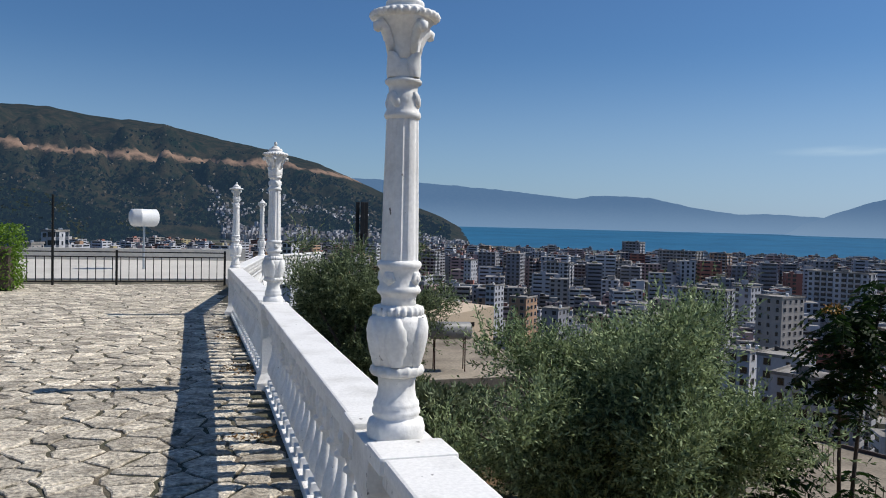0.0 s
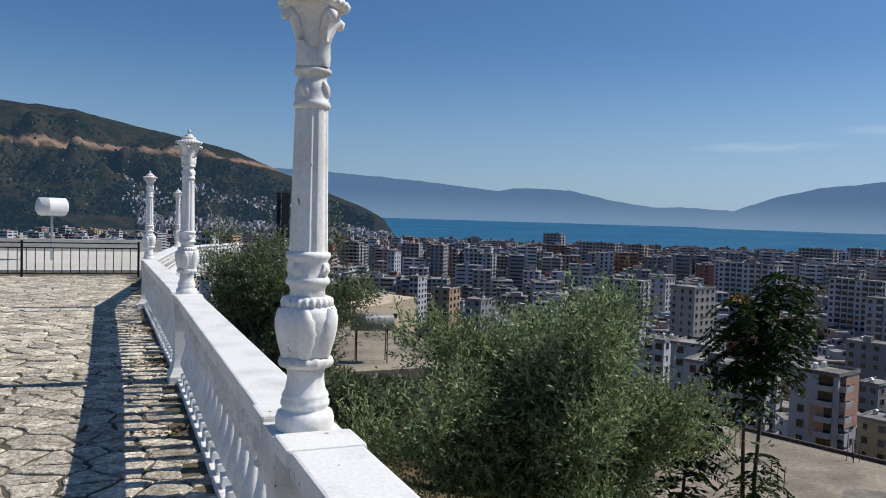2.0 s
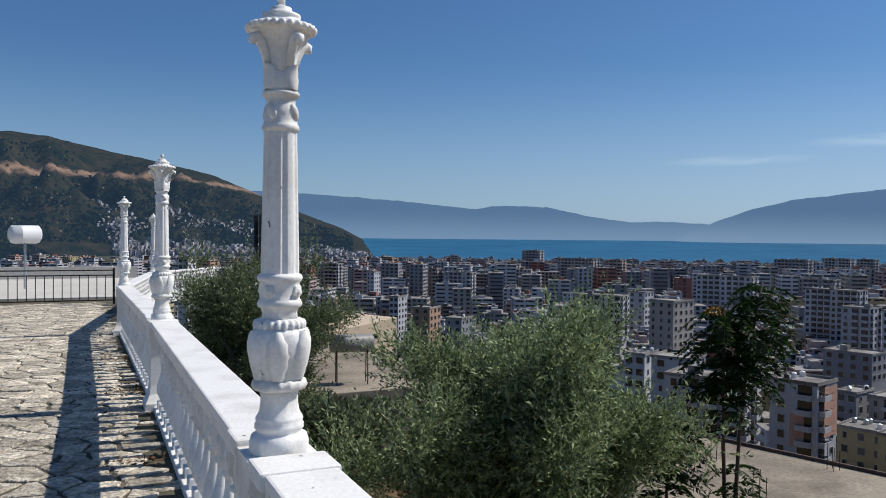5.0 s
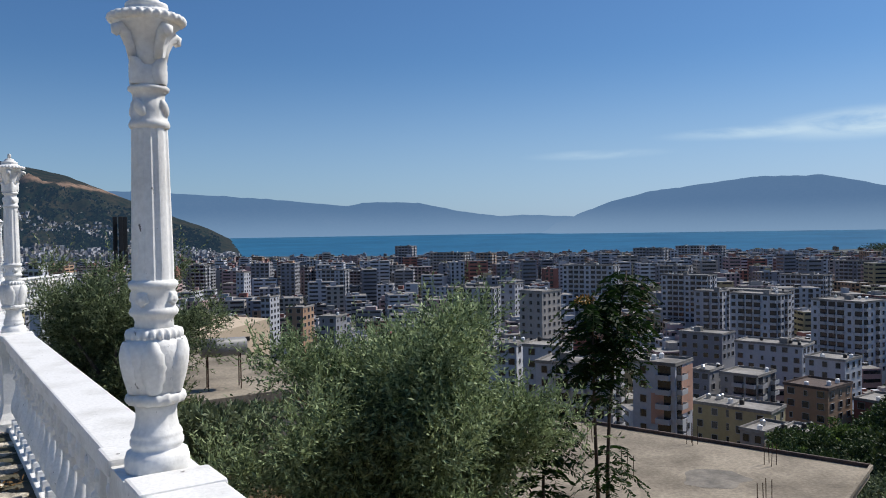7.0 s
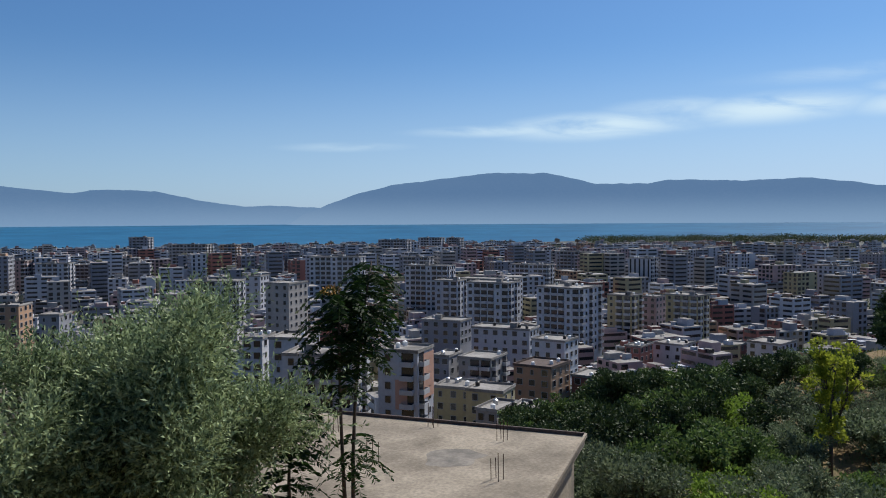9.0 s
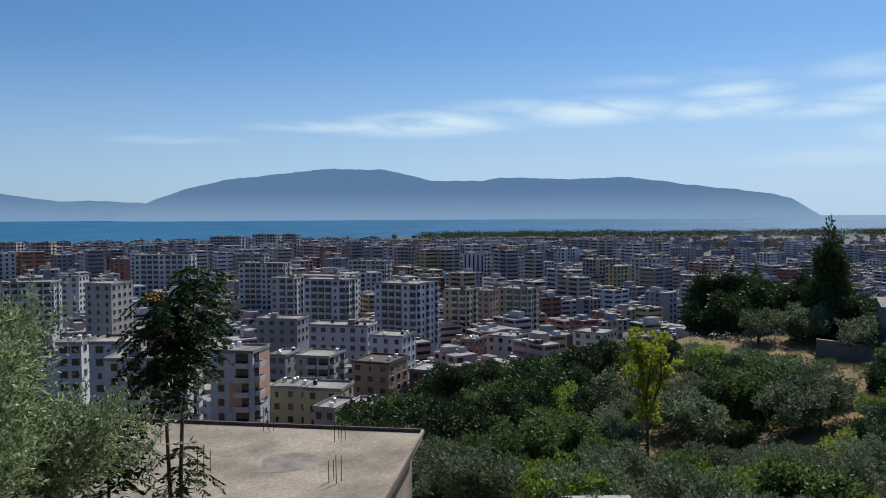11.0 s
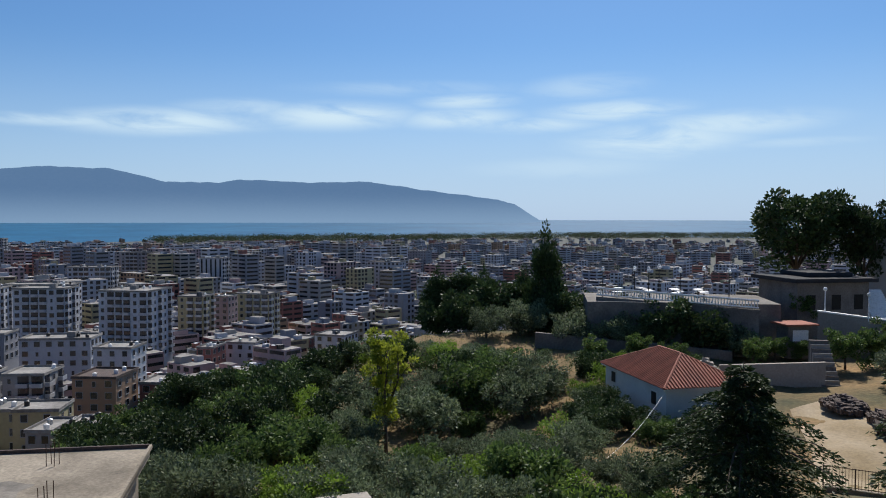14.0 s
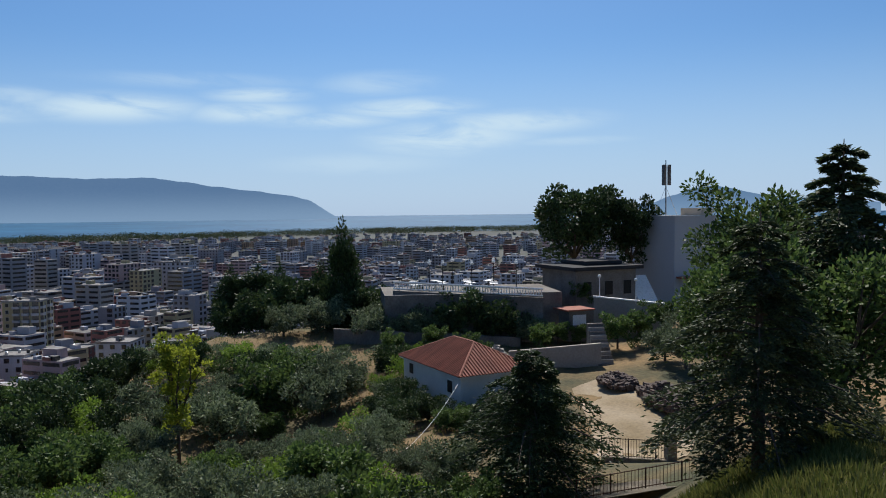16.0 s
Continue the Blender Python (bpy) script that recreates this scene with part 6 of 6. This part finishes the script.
# cypresses
cy = cypress(pose(105.4, 0.5, ground_z(105.4, 0.5)), 1, 1.1 - ground_z(105.4, 0.5), 3.0, 12000, "tall dark cypress above the slope")
for x, y, h, w in ((109.2, 15.5, 8, 0.8), (109.7, 12.0, 6.5, 1.2), (110.0, 9.1, 8.5, 0.9), (112.3, 3.4, 8.5, 0.9)):
    c = copy_thing(cy, pose(x, y, -4.8 - h, 0, 0, 40 * x))
    c.scale = (w, w, h / 15.0)
for x, y, s in ((107, 7.0, 1.5), (108.5, 4.6, 1.5), (110, 11, 1.2), (108, -3.2, 1.3), (99, -8.8, 1.25), (98, -4.0, 1.2), (94, -13.8, 1.35), (94.2, -12.0, 1.1), (100.5, 2.2, 1.2), (93.6, -2.5, 1.1), (93.6, -7.5, 1.2), (93.4, -10.0, 1.0), (92.6, -17.2, 1.25), (92.0, -20.5, 1.15), (91.6, -22.6, 0.9), (103, -1.5, 1.3), (97.5, 3.5, 1.2), (96, 7.5, 1.1), (103, 11.0, 1.3), (106, 14.5, 1.3)):
    t = copy_thing(crown_dark if s > 1.22 else crown_grey, pose(x, y, ground_z(x, y) - 0.4, 0, 0, 77 * y))
    t.scale = (s, s, s)
for x, y, z, s in ((99.5, -30.2, -10.0, 0.62), (88.6, -26.8, -13.4, 0.5), (88.9, -24.2, -13.4, 0.55), (87.0, -21.5, -13.6, 0.6), (86.0, -13.5, -13.8, 0.55), (88.5, -9.5, -13.6, 0.6), (86.5, -5.0, -14, 0.65), (86.5, -30.5, -13.5, 0.85), (89.5, -37.0, -12.3, 0.8), (87.5, -40.0, -12.3, 0.8), (88, -33.5, -13.0, 0.7), (79, -33, -14.0, 1.0), (75, -33.5, -14.0, 1.1), (84, -38, -13, 1.0)):
    t = copy_thing(crown_mid if s < 0.9 else crown_grey, pose(x, y, z, 0, 0, 31 * y))
    t.scale = (s, s, s)

# big round trees above the pavilion
big = broad_tree("pine_tree", "large dark round-headed tree above the pavilion", "tree", pose(117.0, -34.5, -9.0), 21, 14.4, 6.2, 9000, 0.62, 0.40, DARK_LEAF, 0.25, 9, 0.4, 0.27, group="trees above the pavilion", extra=16, low=0.30)
b2 = copy_thing(big, pose(114.6, -42.5, -9.0, 0, 0, 140))
b2.scale = (0.72, 0.72, 0.88)
mid = broad_tree("tree", "broad light green tree behind the conifers", "tree", pose(53.0, -29.0, -9), 22, 12.4, 4.2, 9000, 0.40, 0.22, MID_LEAF, 0.3, 8, 0.3, 0.34, group="trees by the yard", extra=12)
bush = broad_tree("tree", "light green tree beside the conifer", "tree", pose(39.8, -20.2, -10.5), 23, 9.6, 2.4, 9000, 0.24, 0.14, MID_LEAF, 0.25, 8, 0.2, 0.34, group="trees by the yard", extra=12)
right = broad_tree("tree", "dense green tree behind the conifer", "tree", pose(34.0, -21.6, -9.0), 24, 9.9, 4.2, 14000, 0.28, 0.16, MID_LEAF, 0.15, 8, 0.25, 0.36, group="trees by the yard", extra=18, low=0.15)
cedar(pose(23.1, -12.6, -9.1), 31, 10.7, 3.5, "tall dark conifer with drooping branches", 66, leaf=0.20, per=560, low=0.33)
cedar(pose(37.7, -25.1, -8.0), 32, 13.2, 3.9, "dark conifer rising behind the other trees", 70, leaf=0.38, per=420)
cedar(pose(39.0, -9.2, -14.4), 33, 9.3, 4.5, "dark bushy conifer in front of the house", 96, mat=DARK_LEAF, leaf=0.26, per=420, low=0.06)

# foreground scrub under the camera's view
for x, y, s in ((7.0, 21.5, 0.9), (6.0, 19.5, 0.9), (11.8, 25.0, 0.8), (8.6, 18.0, 0.7)):
    t = copy_thing(fine, pose(x, y, ground_z(x, y) - 0.2, 0, 0, 50 * x))
    t.scale = (s, s, s)


def grass_patch(name, az0, az1, r0, r1, n, size, mat, label, seed):
    rs = np.random.RandomState(seed)
    az, r = rs.uniform(az0, az1, n), np.sqrt(rs.uniform(r0 ** 2, r1 ** 2, n))
    P = np.array([(*polar(a, q)[:2], ground_z(*polar(a, q)[:2]) - 0.02) for a, q in zip(az, r)])
    D = unit(rs.normal(size=(n, 3)) * 0.35 + np.array((0, 0, 1)))
    ob = leaf_cards(name, P, D, size, size * 0.12, mat, None, rs)
    return tagged(ob, label, "grass", kind="stuff")


grass_patch("weeds", 111, 126, 13, 33, 15000, 0.42, GRASS, "tall yellow-green weeds on the bank", 51)
grass_patch("hill_grass", 60, 104, 26, 112, 16000, 0.4, MID_LEAF, "green grass and herbs between the trees", 53)
grass_patch("dry_grass", 66, 100, 45, 118, 4500, 0.45, DRY_GRASS, "dry straw-coloured grass between the trees", 52)


# ---- town at the foot of the mountain ----


def hill_town():
    rng = random.Random(12)
    zf, p = HEIGHTS["backdrop_near_mountain"], Pile()
    for _ in range(2200):
        az = rng.uniform(1.0, 19.3)
        r = 2170 + 520 * rng.random() ** 2.2
        if az > 12 and r > 2450 or noise.noise((az * 0.5, r * 0.004, 2)) < -0.12:
            continue
        z = zf(az, r)
        q = polar(az, r)
        h = rng.choice((6, 9, 9, 12, 15)) if r < 2300 else rng.choice((4, 6, 8))
        p.block(q.x, q.y, z - 8, rng.uniform(5, 11), rng.uniform(5, 9), h * 0.8 + 8, rng.uniform(0, 1.5), rng.choice((0, 2, 5, 1, 5, 2)), 9)
    return tagged(raw("hillside_town", p.v, p.f, WALLS + [GLASS_RECESS, ROOF], index=p.i), "white houses scattered at the foot of the mountain", "town", kind="stuff")


hill_town()


def woods():
    """Dense scrub where the slope drops to the town, too thick to tell apart."""
    rs = np.random.RandomState(71)
    cl = []
    while len(cl) < 1000:
        az, r = rs.uniform(57, 84), math.sqrt(rs.uniform(118 ** 2, 262 ** 2))
        p = polar(az, r)
        s = rs.uniform(1.5, 3.6)
        z = ground_z(p.x, p.y)
        cap = float(np.interp(az, (57, 60, 65, 70, 75, 84), (13.0, 12.0, 10.5, 10.1, 8.8, 8.0)))
        if z + 2 * s > 1.65 - r * math.tan(radians(cap)):
            continue
        cl.append((p.x, p.y, z + s * 0.8, s, s, s * rs.uniform(0.8, 1.2)))
    pos, d = clump_points(cl, 190000, rs)
    return tagged(leaf_cards("scrub_woods", pos, unit(d + rs.normal(size=d.shape) * 0.5), 0.75, 0.42, DARK_LEAF, None, rs), "dark scrub woods falling to the town", "woods", kind="stuff")


woods()


def mountain_scrub(name, ridge_name, az0, az1, r0, r1, n, size, mat, seed, label):
    rs = np.random.RandomState(seed)
    zf = HEIGHTS[ridge_name]
    P = []
    while len(P) < n:
        a, r = rs.uniform(az0, az1), rs.uniform(r0, r1)
        if noise.noise((a * 0.6, r * 0.004, seed)) < rs.uniform(-0.5, 0.5):
            continue
        z = zf(a, r)
        if z / r > 0.90 * zf(a, 4300 if r1 > 2100 else 2000) / (4300 if r1 > 2100 else 2000):
            continue
        if 185 < z < 262 and rs.uniform() < 0.93:
            continue
        P.append((*polar(a, r)[:2], z - size * 0.2))
    D = unit(rs.normal(size=(n, 3)) * 0.6 + np.array((0, 0, 1)))
    return tagged(leaf_cards(name, np.array(P), D, size, size * 1.1, mat, None, rs), label, "scrub", kind="stuff")


# scrub and rock glow faintly blue, the mountain's haze put into their materials
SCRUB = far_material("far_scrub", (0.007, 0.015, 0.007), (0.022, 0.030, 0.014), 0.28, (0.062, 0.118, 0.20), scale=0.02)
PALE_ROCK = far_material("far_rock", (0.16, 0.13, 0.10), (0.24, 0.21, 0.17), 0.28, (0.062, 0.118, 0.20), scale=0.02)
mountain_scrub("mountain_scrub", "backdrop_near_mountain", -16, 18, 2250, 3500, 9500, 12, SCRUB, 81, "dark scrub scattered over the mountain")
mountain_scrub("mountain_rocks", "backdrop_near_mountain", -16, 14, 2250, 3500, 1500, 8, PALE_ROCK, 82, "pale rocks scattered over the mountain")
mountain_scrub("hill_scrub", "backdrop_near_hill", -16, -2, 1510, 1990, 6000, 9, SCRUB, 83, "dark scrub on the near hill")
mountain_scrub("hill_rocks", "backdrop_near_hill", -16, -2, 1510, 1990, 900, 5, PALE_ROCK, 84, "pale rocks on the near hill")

# ---- flagstones nearest the camera, one by one ----
for vs, fs in PAVERS:
    raw("flagstone", vs, fs, STONE, floor)
